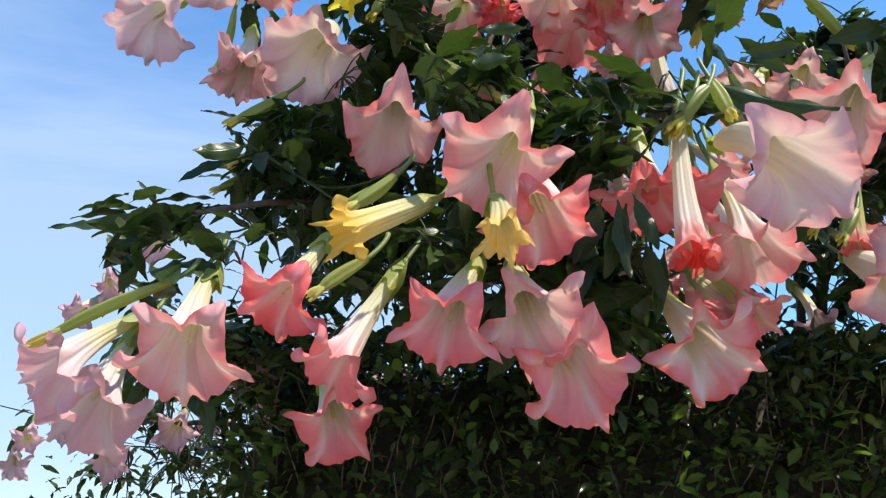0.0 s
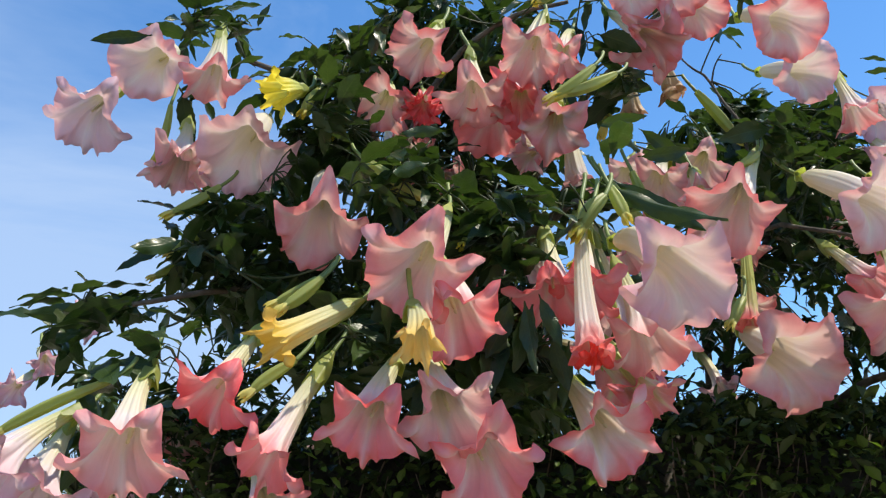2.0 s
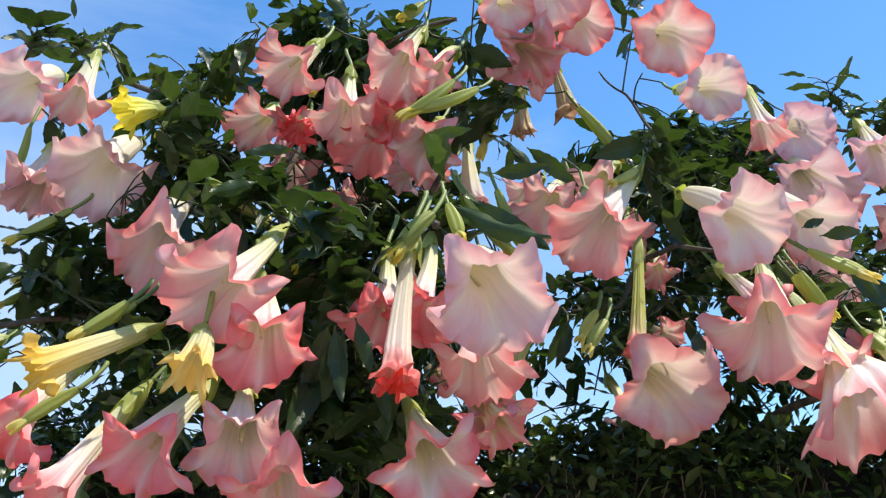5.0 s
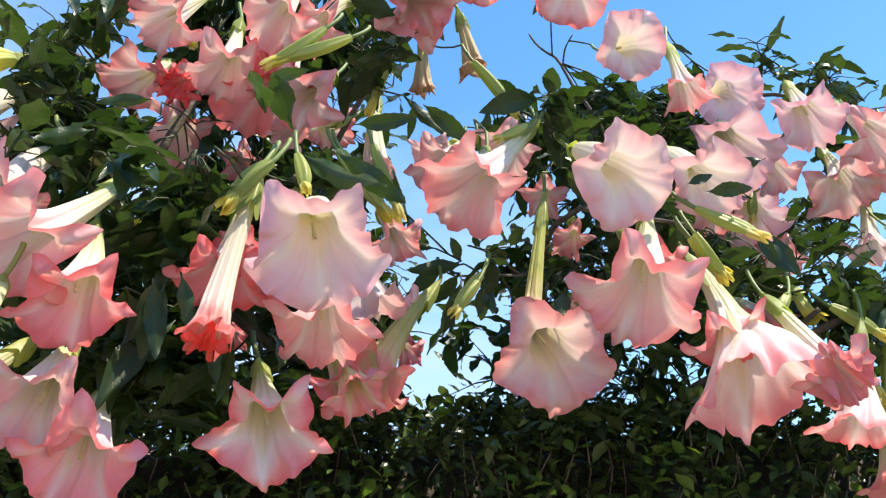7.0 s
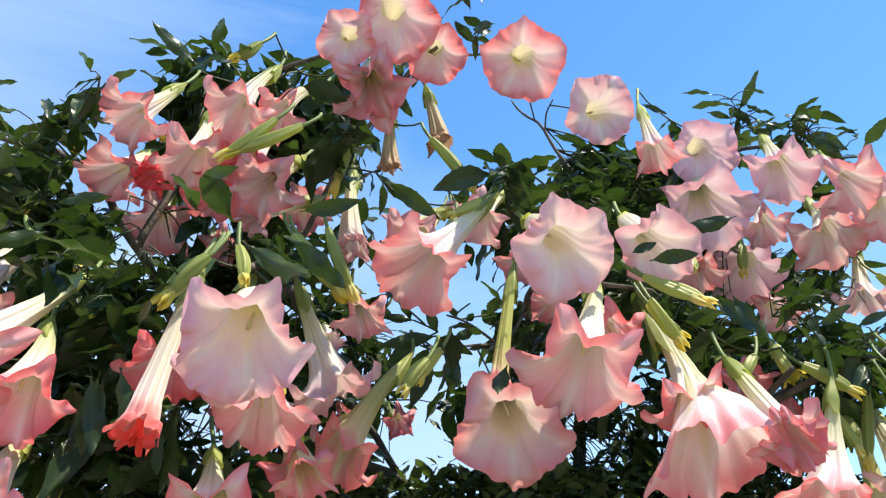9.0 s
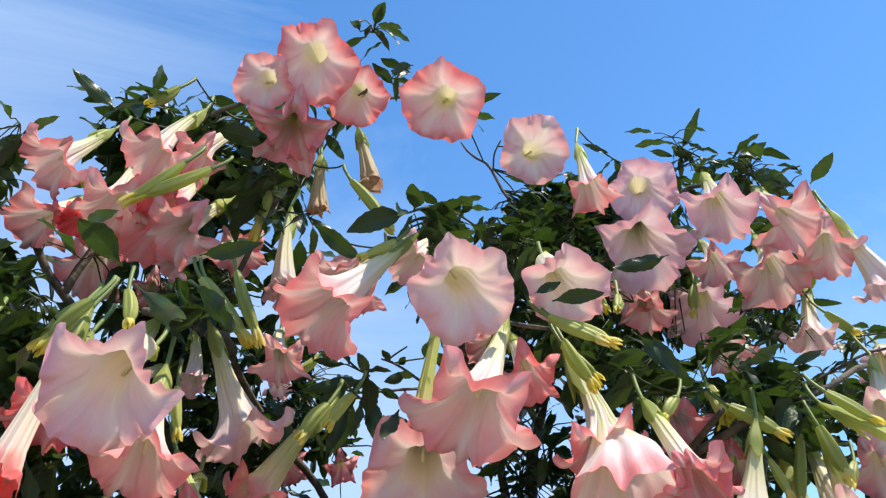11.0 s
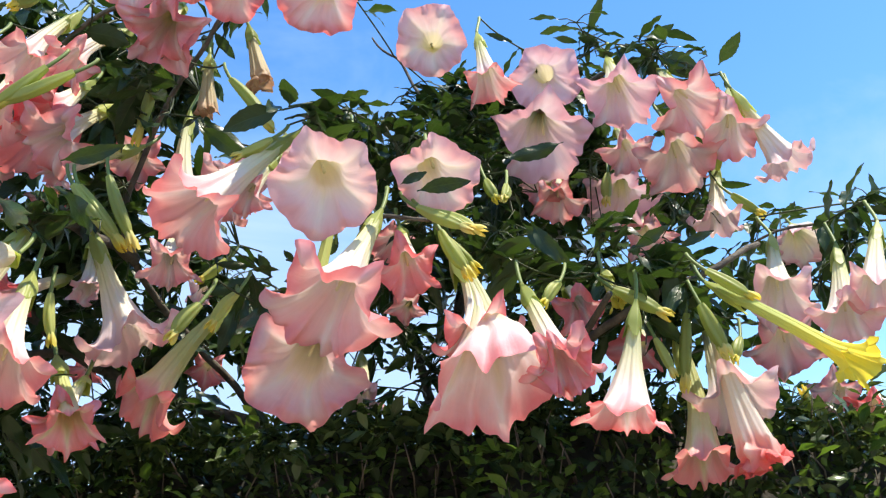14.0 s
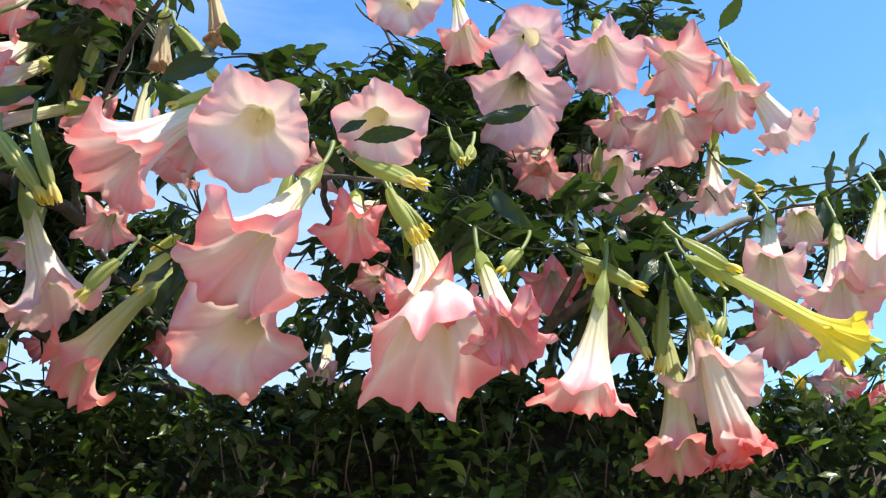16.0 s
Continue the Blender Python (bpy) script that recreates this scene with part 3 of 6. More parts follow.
# ---------------------------------------------------------------- leaves
def leaf_shape(seed, wide=0.41, rows=15, cols=5, curl=0.25):
    """A pointed leaf of length 1 along y, folded at the midrib, its tip bent down."""
    rng = np.random.default_rng(seed + 40)
    bow = curl * rng.uniform(0.3, 1.3)
    twist = rng.uniform(-0.35, 0.35)
    fold = rng.uniform(0.10, 0.34)
    V, UV = [], []
    ph = rng.uniform(0, 6)
    for i in range(rows):
        t = i / (rows - 1)
        if t < 0.10:
            w = 0.018
        else:
            q = (t - 0.10) / 0.90
            w = 0.5 * wide * (math.sin(math.pi * q**0.82) ** 0.85) * (1.0 + (0.05 if i % 2 else -0.05)) + 0.004
        cx, cz = 0.05 * math.sin(t * 3 + ph) * t, -bow * t * t
        for j in range(cols):
            u = 2 * j / (cols - 1) - 1
            lift = abs(u) * w * fold + 0.030 * math.sin(t * 15 + ph + (2 if u > 0 else 0)) * abs(u) ** 2
            x, z = u * w, lift
            c, s = math.cos(twist * t), math.sin(twist * t)
            V.append((x * c - z * s + cx, t, x * s + z * c + cz))
            UV.append((0.5 + 0.5 * u, t))
    return np.array(V), grid_faces(rows, cols, close=False), np.array(UV)


LEAF_SHAPES = [leaf_shape(k, wide=0.26 + 0.021 * k, curl=0.42 - 0.03 * k) for k in range(8)]
LEAF_MESHES = [mesh_of("leaf", v, f, LEAF, uv) for v, f, uv in LEAF_SHAPES]
LEAF_PLACES = []  # (matrix, shape, near)


def leaf_matrix(foot, way, length, roll, width=1.0):
    y = Vector(way).normalized()
    up = Vector((0, 0, 1))
    x = y.cross(up)
    x = x.normalized() if x.length > 0.05 else Vector((1, 0, 0))
    z = x.cross(y)
    x, z = x * math.cos(roll) + z * math.sin(roll), z * math.cos(roll) - x * math.sin(roll)
    m = Matrix((x * length * width, y * length, z * length)).transposed().to_4x4()
    return Matrix.Translation(foot) @ m


def blocks_flower(c, sides=1):
    """True where a leaf would hide a flower from the camera path, shade it or grow into it."""
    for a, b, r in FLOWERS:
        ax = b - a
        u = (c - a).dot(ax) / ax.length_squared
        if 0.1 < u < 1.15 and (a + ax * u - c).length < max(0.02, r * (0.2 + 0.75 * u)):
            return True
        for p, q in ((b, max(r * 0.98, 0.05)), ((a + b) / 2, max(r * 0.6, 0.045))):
            for side in VIEW_POINTS[:sides]:
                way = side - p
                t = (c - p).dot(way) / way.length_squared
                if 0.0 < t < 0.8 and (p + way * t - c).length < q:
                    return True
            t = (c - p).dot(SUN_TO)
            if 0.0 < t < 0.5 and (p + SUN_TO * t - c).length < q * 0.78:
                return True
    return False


def shoot(middle, spread, count, size, seed):
    """A leafy shoot: leaves stand round a short stem, hanging outwards."""
    rng = random.Random(seed * 13 + 5)
    mid = Vector(middle)
    lean = Vector((rng.uniform(-0.6, 0.6), rng.uniform(-0.7, 0.1), rng.uniform(0.0, 0.6)))
    NODES.append((mid + Vector((0, 0.02, 0)), 0.001))
    for k in range(round(count * 1.8)):
        a = rng.uniform(0, 2 * math.pi)
        out = Vector((math.cos(a), math.sin(a) * 0.8 + 0.1, rng.uniform(-0.75, 0.45)))
        foot = mid + Vector((rng.uniform(-1, 1), rng.uniform(-0.6, 0.9), rng.uniform(-1, 1))) * spread * 0.62
        way = out + lean * 0.4
        ln = size * rng.uniform(0.5, 0.95)
        if blocks_flower(foot + way.normalized() * ln * 0.6):
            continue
        LEAF_PLACES.append((leaf_matrix(foot, way, ln, rng.uniform(-0.7, 0.7), rng.uniform(0.85, 1.15)), rng.randrange(8)))
        STEMS.append((mid, foot))


def single_leaf(foot, tip, seed, wide=0.74):
    """A leaf that stands alone, its blade turned broadside to the camera to fit its view."""
    rng = random.Random(seed * 17 + 3)
    foot, tip = Vector(foot), Vector(tip)
    way = tip - foot
    # direction towards the camera's side, which the blade is rolled to face
    garden = Vector((0.0, -1.0, -0.3)).normalized()
    roll = max((0.2 * k for k in range(32)), key=lambda a: abs((leaf_matrix(foot, way, 1.0, a).to_3x3() @ Vector((0, 0, 1))).dot(garden)))
    STANDING.add(len(LEAF_PLACES))
    LEAF_PLACES.append((leaf_matrix(foot, way, way.length, roll + rng.uniform(-0.35, 0.35), rng.uniform(0.85, 1.15) * wide * min(1.0, 0.12 / way.length)), rng.randrange(3, 8)))
    NODES.append((foot, 0.001))


STANDING = set()  # the single leaves
STEMS = []  # thin stems from a shoot's middle to its leaves

# the flowers: calyx end, mouth, mouth radius, form, tint, seed
flower((-0.465, 1.428, 2.550), (-0.506, 1.315, 2.404), 0.069, "star", "shade_mauve", 1)
flower((-0.415, 1.533, 2.685), (-0.407, 1.330, 2.522), 0.069, "face", "pale", 2)
flower((-0.281, 1.354, 2.624), (-0.285, 1.290, 2.458), 0.054, "trumpet", "pink", 3)
flower((-0.330, 1.352, 2.421), (-0.326, 1.276, 2.280), 0.051, "ruffle", "pale", 4)
flower((-0.194, 1.390, 2.445), (-0.217, 1.238, 2.288), 0.079, "disc", "pale", 5)
flower((-0.077, 1.313, 2.290), (-0.074, 1.132, 2.102), 0.067, "disc", "pink", 6, lean=10)
flower((0.120, 1.092, 2.132), (0.058, 0.919, 1.965), 0.064, "star", "pink", 7, lean=28)
flower((0.093, 1.067, 2.056), (0.119, 0.954, 1.905), 0.063, "trumpet", "deep", 8, lean=36)
flower((0.057, 0.917, 1.924), (0.061, 0.853, 1.854), 0.030, "yellow", "amber", 9)
flower((-0.011, 0.961, 1.941), (-0.105, 0.859, 1.862), 0.029, "yellow", "amber", 10)
flower((-0.153, 1.173, 1.976), (-0.204, 1.030, 1.831), 0.051, "bell", "deep", 11)
flower((-0.280, 1.060, 1.893), (-0.270, 0.914, 1.742), 0.059, "bell", "pink", 12, lean=40)
flower((-0.388, 1.155, 1.859), (-0.471, 1.042, 1.750), 0.056, "bell", "shade_mauve", 13)
flower((-0.451, 1.285, 1.867), (-0.459, 1.150, 1.720), 0.069, "bell", "shade_mauve", 14)
flower((-0.052, 1.096, 1.905), (-0.127, 0.999, 1.747), 0.047, "trumpet", "deep", 15)
flower((0.047, 1.049, 1.897), (-0.001, 0.903, 1.770), 0.052, "trumpet", "deep", 16)
flower((0.084, 1.076, 1.904), (0.103, 0.933, 1.782), 0.060, "trumpet", "pink", 17, lean=36)
flower((0.115, 1.106, 1.851), (0.146, 0.954, 1.725), 0.064, "trumpet", "deep", 18)
flower((-0.170, 1.243, 1.792), (-0.129, 1.114, 1.698), 0.054, "trumpet", "deep", 19)
flower((-0.399, 1.834, 2.011), (-0.380, 1.727, 1.894), 0.050, "bell", "pink", 20)
flower((-0.116, 2.132, 2.036), (-0.099, 1.962, 1.896), 0.050, "bell", "pale", 21)
flower((0.303, 1.023, 2.101), (0.275, 0.926, 1.861), 0.023, "wilt", "wilted", 22)
flower((0.265, 1.116, 2.110), (0.259, 1.043, 1.967), 0.054, "bell", "deep", 23)
flower((0.332, 1.184, 2.162), (0.301, 1.058, 1.985), 0.051, "star", "deep", 24)
flower((0.372, 1.131, 2.060), (0.386, 1.040, 1.894), 0.056, "bell", "pink", 25)
flower((0.363, 1.090, 2.074), (0.393, 0.892, 1.941), 0.072, "disc", "pale", 26, lean=28)
flower((0.707, 1.301, 2.340), (0.573, 1.156, 2.141), 0.070, "open", "pink", 27, lean=30)
flower((0.289, 1.187, 1.904), (0.327, 1.050, 1.778), 0.068, "trumpet", "blush", 28, lean=36)
flower((0.376, 1.304, 1.960), (0.410, 1.183, 1.862), 0.040, "bell", "deep", 29)
flower((0.439, 1.516, 2.280), (0.477, 1.369, 2.150), 0.040, "bell", "pink", 30)
flower((0.701, 1.484, 2.050), (0.706, 1.277, 1.928), 0.090, "disc", "pink", 31, lean=36)
flower((0.754, 1.252, 2.263), (0.791, 1.082, 2.129), 0.073, "face", "pale", 32)
flower((0.845, 1.209, 2.136), (0.784, 1.070, 1.949), 0.077, "star", "pink", 33, lean=0)
flower((0.942, 1.352, 2.129), (0.987, 1.233, 1.857), 0.066, "double", "blush", 34)
flower((1.047, 1.312, 2.034), (1.080, 1.173, 1.866), 0.044, "ruffle", "pink", 35)
flower((0.858, 1.426, 2.206), (0.877, 1.284, 2.066), 0.047, "bell", "deep", 36)
flower((1.160, 1.748, 2.179), (1.162, 1.581, 2.069), 0.044, "bell", "deep", 37)
flower((1.219, 1.362, 2.002), (1.164, 1.329, 1.817), 0.060, "horn", "blush", 38)
flower((1.328, 1.596, 2.022), (1.305, 1.501, 1.760), 0.056, "horn", "green", 39)
flower((1.363, 1.486, 2.010), (1.394, 1.461, 1.753), 0.039, "wilt", "wilted", 40)
flower((1.392, 1.636, 2.035), (1.383, 1.493, 1.857), 0.073, "trumpet", "pale", 41)
flower((1.362, 1.440, 2.050), (1.481, 1.226, 1.843), 0.031, "horn", "yellow", 42)
flower((1.569, 1.682, 2.215), (1.510, 1.558, 2.043), 0.065, "trumpet", "pale", 43)
flower((1.634, 1.561, 2.134), (1.581, 1.477, 1.968), 0.058, "trumpet", "pale", 44)
flower((1.693, 1.511, 2.150), (1.621, 1.438, 1.999), 0.055, "trumpet", "pale", 45)
flower((1.639, 1.941, 2.154), (1.586, 1.800, 2.016), 0.068, "bell", "pink", 46)
flower((1.537, 1.816, 2.454), (1.501, 1.772, 2.288), 0.053, "trumpet", "pale", 47)
flower((1.555, 1.646, 2.528), (1.618, 1.625, 2.337), 0.061, "trumpet", "pale", 48)
flower((1.419, 1.673, 2.619), (1.427, 1.516, 2.437), 0.062, "star", "pink", 49, lean=15)
flower((1.582, 1.747, 2.596), (1.524, 1.658, 2.438), 0.064, "star", "pink", 50, lean=20)
flower((1.434, 1.772, 2.550), (1.424, 1.693, 2.399), 0.079, "star", "pink", 51, lean=4)
flower((1.304, 1.618, 2.625), (1.300, 1.534, 2.477), 0.071, "star", "shade_mauve", 52, lean=5)
flower((1.203, 1.817, 2.705), (1.167, 1.594, 2.577), 0.072, "face", "shade_mauve", 53)
flower((1.039, 1.556, 2.674), (1.051, 1.511, 2.521), 0.046, "horn", "pink", 54)
flower((1.165, 1.672, 2.563), (1.136, 1.527, 2.400), 0.086, "open", "shade_mauve", 55)
flower((0.942, 1.704, 2.763), (0.943, 1.483, 2.625), 0.071, "face", "pale", 57)
flower((1.362, 1.941, 2.635), (1.357, 1.837, 2.510), 0.054, "bell", "pink", 58)
flower((1.396, 2.164, 2.639), (1.345, 1.984, 2.460), 0.085, "bell", "shade_mauve", 59)
flower((1.201, 1.907, 2.529), (1.181, 1.815, 2.400), 0.053, "bell", "pink", 60)
flower((1.241, 2.003, 2.527), (1.149, 1.837, 2.463), 0.051, "bell", "pink", 61)
flower((1.436, 2.148, 2.494), (1.404, 2.000, 2.363), 0.053, "bell", "pink", 62)
flower((0.922, 1.315, 2.289), (0.936, 1.164, 2.158), 0.060, "face", "pale", 63)
flower((0.637, 1.446, 2.371), (0.610, 1.340, 2.254), 0.040, "trumpet", "pink", 64)
flower((0.375, 1.302, 2.199), (0.437, 1.322, 2.010), 0.069, "bell", "pale", 65)
flower((0.544, 1.493, 2.128), (0.433, 1.379, 1.922), 0.061, "trumpet", "green", 66)
flower((0.363, 1.239, 1.973), (0.425, 1.159, 1.849), 0.037, "horn", "green", 67)
flower((0.729, 1.809, 2.100), (0.737, 1.708, 1.975), 0.035, "bell", "pale", 68)
flower((0.140, 1.336, 2.631), (0.084, 1.244, 2.499), 0.056, "star", "pink", 69, lean=0)
flower((0.041, 1.486, 2.586), (0.016, 1.346, 2.445), 0.057, "bell", "pink", 70)
flower((0.108, 1.466, 2.553), (0.097, 1.331, 2.434), 0.035, "ruffle", "deep", 71)
flower((0.194, 1.358, 2.585), (0.190, 1.281, 2.422), 0.059, "star", "pink", 72, lean=-15)
flower((0.333, 1.283, 2.619), (0.282, 1.203, 2.466), 0.055, "star", "pink", 73, lean=-25)
flower((0.399, 1.359, 2.631), (0.343, 1.236, 2.483), 0.041, "bell", "pink", 74)
flower((0.233, 1.488, 2.591), (0.235, 1.365, 2.409), 0.066, "open", "deep", 75)
flower((0.302, 1.421, 2.572), (0.277, 1.292, 2.421), 0.058, "ruffle", "deep", 76)
flower((0.365, 1.375, 2.483), (0.320, 1.239, 2.343), 0.056, "star", "pink", 77)
flower((0.382, 1.461, 2.444), (0.284, 1.328, 2.331), 0.034, "trumpet", "pale", 78)
flower((0.039, 1.634, 2.564), (0.060, 1.495, 2.422), 0.062, "bell", "pink", 79)
flower((0.531, 1.376, 2.786), (0.553, 1.174, 2.624), 0.073, "face", "pink", 80)
flower((0.612, 1.403, 2.730), (0.621, 1.239, 2.590), 0.055, "face", "pink", 81)
flower((0.450, 1.313, 2.699), (0.472, 1.163, 2.578), 0.050, "face", "pink", 82)
flower((0.488, 1.376, 2.691), (0.515, 1.203, 2.499), 0.061, "ruffle", "pink", 83)
flower((0.774, 1.415, 2.712), (0.768, 1.214, 2.547), 0.070, "face", "pink", 84)
flower((0.627, 1.540, 2.453), (0.557, 1.418, 2.311), 0.063, "bell", "pink", 85)
flower((0.604, 1.695, 2.530), (0.541, 1.557, 2.400), 0.051, "bell", "pale", 86)
flower((0.754, 1.606, 2.516), (0.679, 1.510, 2.400), 0.056, "bell", "pale", 87)
flower((0.794, 1.726, 2.464), (0.758, 1.578, 2.333), 0.039, "bell", "pink", 88)
flower((0.858, 1.787, 2.383), (0.814, 1.632, 2.265), 0.036, "bell", "pink", 89)
flower((-0.110, 1.209, 2.401), (-0.156, 1.173, 2.372), 0.037, "yellow", "yellow", 90)
flower((0.595, 1.445, 2.670), (0.621, 1.438, 2.533), 0.026, "dry", "dry", 91)
flower((0.525, 1.419, 2.592), (0.524, 1.417, 2.472), 0.024, "dry", "dry", 92)
flower((0.430, 1.595, 2.589), (0.434, 1.556, 2.373), 0.033, "wilt", "pale", 93)
flower((0.741, 1.481, 2.287), (0.694, 1.418, 2.039), 0.021, "wilt", "green", 94)
flower((0.263, 1.551, 2.302), (0.309, 1.429, 2.150), 0.022, "wilt", "pale", 95)
flower((-1.087, 2.387, 1.873), (-1.009, 2.212, 1.816), 0.038, "trumpet", "shade_mauve", 96)
flower((-1.112, 2.384, 1.807), (-1.032, 2.208, 1.756), 0.037, "trumpet", "shade_mauve", 97)
flower((-0.991, 2.380, 1.902), (-0.920, 2.205, 1.836), 0.034, "trumpet", "shade_mauve", 98)
flower((-0.785, 2.173, 1.831), (-0.727, 2.002, 1.743), 0.043, "trumpet", "shade_mauve", 99)
flower((-0.626, 2.189, 1.887), (-0.594, 2.007, 1.810), 0.047, "trumpet", "shade_mauve", 100)
flower((-0.577, 2.292, 1.917), (-0.541, 2.108, 1.849), 0.040, "trumpet", "shade_mauve", 101)
flower((-0.730, 1.866, 2.133), (-0.655, 1.699, 2.053), 0.031, "trumpet", "shade_mauve", 102)
flower((-0.735, 1.880, 2.086), (-0.716, 1.700, 2.001), 0.033, "trumpet", "shade_mauve", 103)
flower((-0.617, 1.929, 2.248), (-0.602, 1.751, 2.157), 0.041, "trumpet", "shade_mauve", 104)
flower((-0.426, 2.285, 1.945), (-0.390, 2.105, 1.868), 0.040, "bell", "pink", 105)
flower((0.343, 2.069, 2.200), (0.379, 1.888, 2.122), 0.037, "bell", "deep", 106)
flower((0.464, 2.075, 2.189), (0.496, 1.891, 2.116), 0.031, "bell", "deep", 107)
flower((0.270, 2.206, 2.478), (0.320, 2.047, 2.368), 0.035, "bell", "pale", 108)
flower((0.055, 2.034, 2.222), (0.121, 1.862, 2.143), 0.034, "bell", "deep", 109)
flower((1.798, 2.078, 2.031), (1.709, 1.924, 1.939), 0.047, "bell", "pink", 110)
flower((1.857, 2.087, 1.974), (1.773, 1.923, 1.896), 0.041, "bell", "deep", 111)
flower((1.329, 1.866, 2.125), (1.270, 1.708, 2.018), 0.052, "bell", "deep", 112)
flower((0.841, 1.860, 2.229), (0.838, 1.677, 2.149), 0.033, "bell", "pink", 113)
flower((0.294, 1.688, 2.582), (0.344, 1.537, 2.461), 0.050, "bell", "pink", 114)
flower((0.112, 1.689, 2.509), (0.174, 1.540, 2.391), 0.038, "bell", "pink", 115)
flower((0.209, 1.575, 2.245), (0.185, 1.402, 2.147), 0.036, "bell", "deep", 116)
flower((1.742, 2.010, 2.365), (1.714, 1.912, 2.269), 0.057, "dry", "pale", 117)
flower((1.213, 1.559, 2.132), (1.227, 1.529, 2.065), 0.022, "yellow", "yellow", 118)
# buds: foot, tip, radius, seed
bud((-0.321, 1.011, 1.857), (-0.469, 0.997, 1.779), 0.0099, 1)
bud((-0.247, 1.256, 2.242), (-0.332, 1.237, 2.176), 0.0115, 2)
bud((-0.282, 1.321, 2.189), (-0.338, 1.299, 2.134), 0.0110, 3)
bud((-0.320, 1.344, 2.143), (-0.366, 1.317, 2.099), 0.0092, 4)
bud((-0.058, 0.999, 1.987), (-0.112, 0.976, 1.933), 0.0109, 5)
bud((-0.084, 0.940, 1.862), (-0.141, 0.916, 1.813), 0.0099, 6)
bud((0.604, 1.285, 2.450), (0.673, 1.282, 2.342), 0.0133, 7)
bud((-0.003, 1.157, 2.241), (0.087, 1.141, 2.167), 0.0116, 8)
bud((-0.347, 1.281, 2.411), (-0.370, 1.283, 2.288), 0.0094, 9)
bud((-0.081, 1.316, 2.527), (-0.020, 1.291, 2.472), 0.0126, 10)
bud((-0.087, 1.258, 2.431), (-0.117, 1.242, 2.370), 0.0120, 11)
bud((-0.050, 1.262, 2.382), (-0.066, 1.242, 2.327), 0.0119, 12)
bud((0.370, 1.122, 2.397), (0.285, 1.114, 2.325), 0.0120, 13)
bud((0.325, 1.174, 2.588), (0.285, 1.152, 2.541), 0.0130, 14)
bud((-0.069, 1.065, 2.010), (-0.133, 1.045, 1.962), 0.0102, 15)
bud((0.127, 1.312, 2.498), (0.136, 1.274, 2.481), 0.0105, 16)
bud((0.408, 1.132, 2.389), (0.296, 1.115, 2.333), 0.0126, 17)
bud((0.940, 1.294, 2.120), (0.980, 1.275, 2.059), 0.0123, 18)
bud((0.904, 1.162, 2.117), (0.977, 1.138, 2.063), 0.0112, 19)
bud((-0.161, 1.366, 2.515), (-0.198, 1.337, 2.482), 0.0109, 20)
bud((-0.079, 1.359, 2.480), (-0.133, 1.344, 2.414), 0.0118, 21)
bud((0.034, 1.211, 2.271), (0.077, 1.186, 2.223), 0.0119, 22)
bud((0.309, 0.983, 2.090), (0.273, 0.965, 2.030), 0.0149, 23)
bud((0.349, 1.029, 2.134), (0.364, 1.010, 2.072), 0.0122, 24)
bud((0.158, 1.127, 2.106), (0.136, 1.099, 2.069), 0.0107, 25)
bud((0.439, 1.204, 2.245), (0.481, 1.208, 2.124), 0.0127, 26)
bud((1.047, 1.402, 2.254), (1.038, 1.375, 2.215), 0.0117, 27)
bud((1.314, 1.894, 2.496), (1.298, 1.883, 2.418), 0.0159, 28)
bud((0.325, 0.979, 2.097), (0.276, 0.966, 2.034), 0.0138, 29)
bud((0.076, 1.226, 2.196), (0.037, 1.175, 2.203), 0.0103, 30)
bud((0.386, 1.201, 2.235), (0.462, 1.216, 2.130), 0.0136, 31)
bud((0.932, 1.282, 2.122), (0.973, 1.277, 2.050), 0.0128, 32)
bud((1.200, 1.411, 2.050), (1.277, 1.400, 1.992), 0.0153, 33)
bud((0.587, 1.185, 2.016), (0.551, 1.167, 1.964), 0.0131, 34)
bud((0.680, 1.243, 2.302), (0.628, 1.219, 2.262), 0.0107, 35)
bud((0.931, 1.256, 2.118), (0.968, 1.247, 2.037), 0.0134, 36)
bud((1.016, 1.453, 2.293), (1.030, 1.431, 2.242), 0.0129, 37)
bud((1.263, 1.469, 1.976), (1.280, 1.454, 1.908), 0.0102, 39)
bud((1.323, 1.474, 2.015), (1.298, 1.482, 1.889), 0.0131, 40)
bud((1.332, 1.410, 2.008), (1.357, 1.404, 1.919), 0.0161, 41)
bud((1.412, 1.509, 1.972), (1.387, 1.483, 1.928), 0.0132, 42)
bud((1.521, 1.759, 2.412), (1.516, 1.709, 2.427), 0.0119, 43)
bud((1.541, 1.766, 2.353), (1.588, 1.749, 2.293), 0.0142, 44)
bud((1.342, 1.371, 2.051), (1.404, 1.354, 1.990), 0.0124, 45)
bud((0.920, 1.163, 2.109), (0.991, 1.141, 2.061), 0.0117, 46)
bud((0.370, 1.190, 2.058), (0.381, 1.180, 1.979), 0.0103, 47)
bud((0.393, 1.205, 2.235), (0.466, 1.209, 2.125), 0.0127, 49)
bud((0.605, 1.313, 2.076), (0.567, 1.293, 2.018), 0.0121, 50)
bud((0.476, 1.700, 2.301), (0.425, 1.677, 2.249), 0.0126, 51)
bud((1.107, 1.358, 2.053), (1.074, 1.331, 2.010), 0.0123, 52)
bud((1.626, 1.830, 1.875), (1.585, 1.765, 1.926), 0.0144, 53)
bud((0.473, 1.313, 2.513), (0.427, 1.327, 2.373), 0.0127, 54)
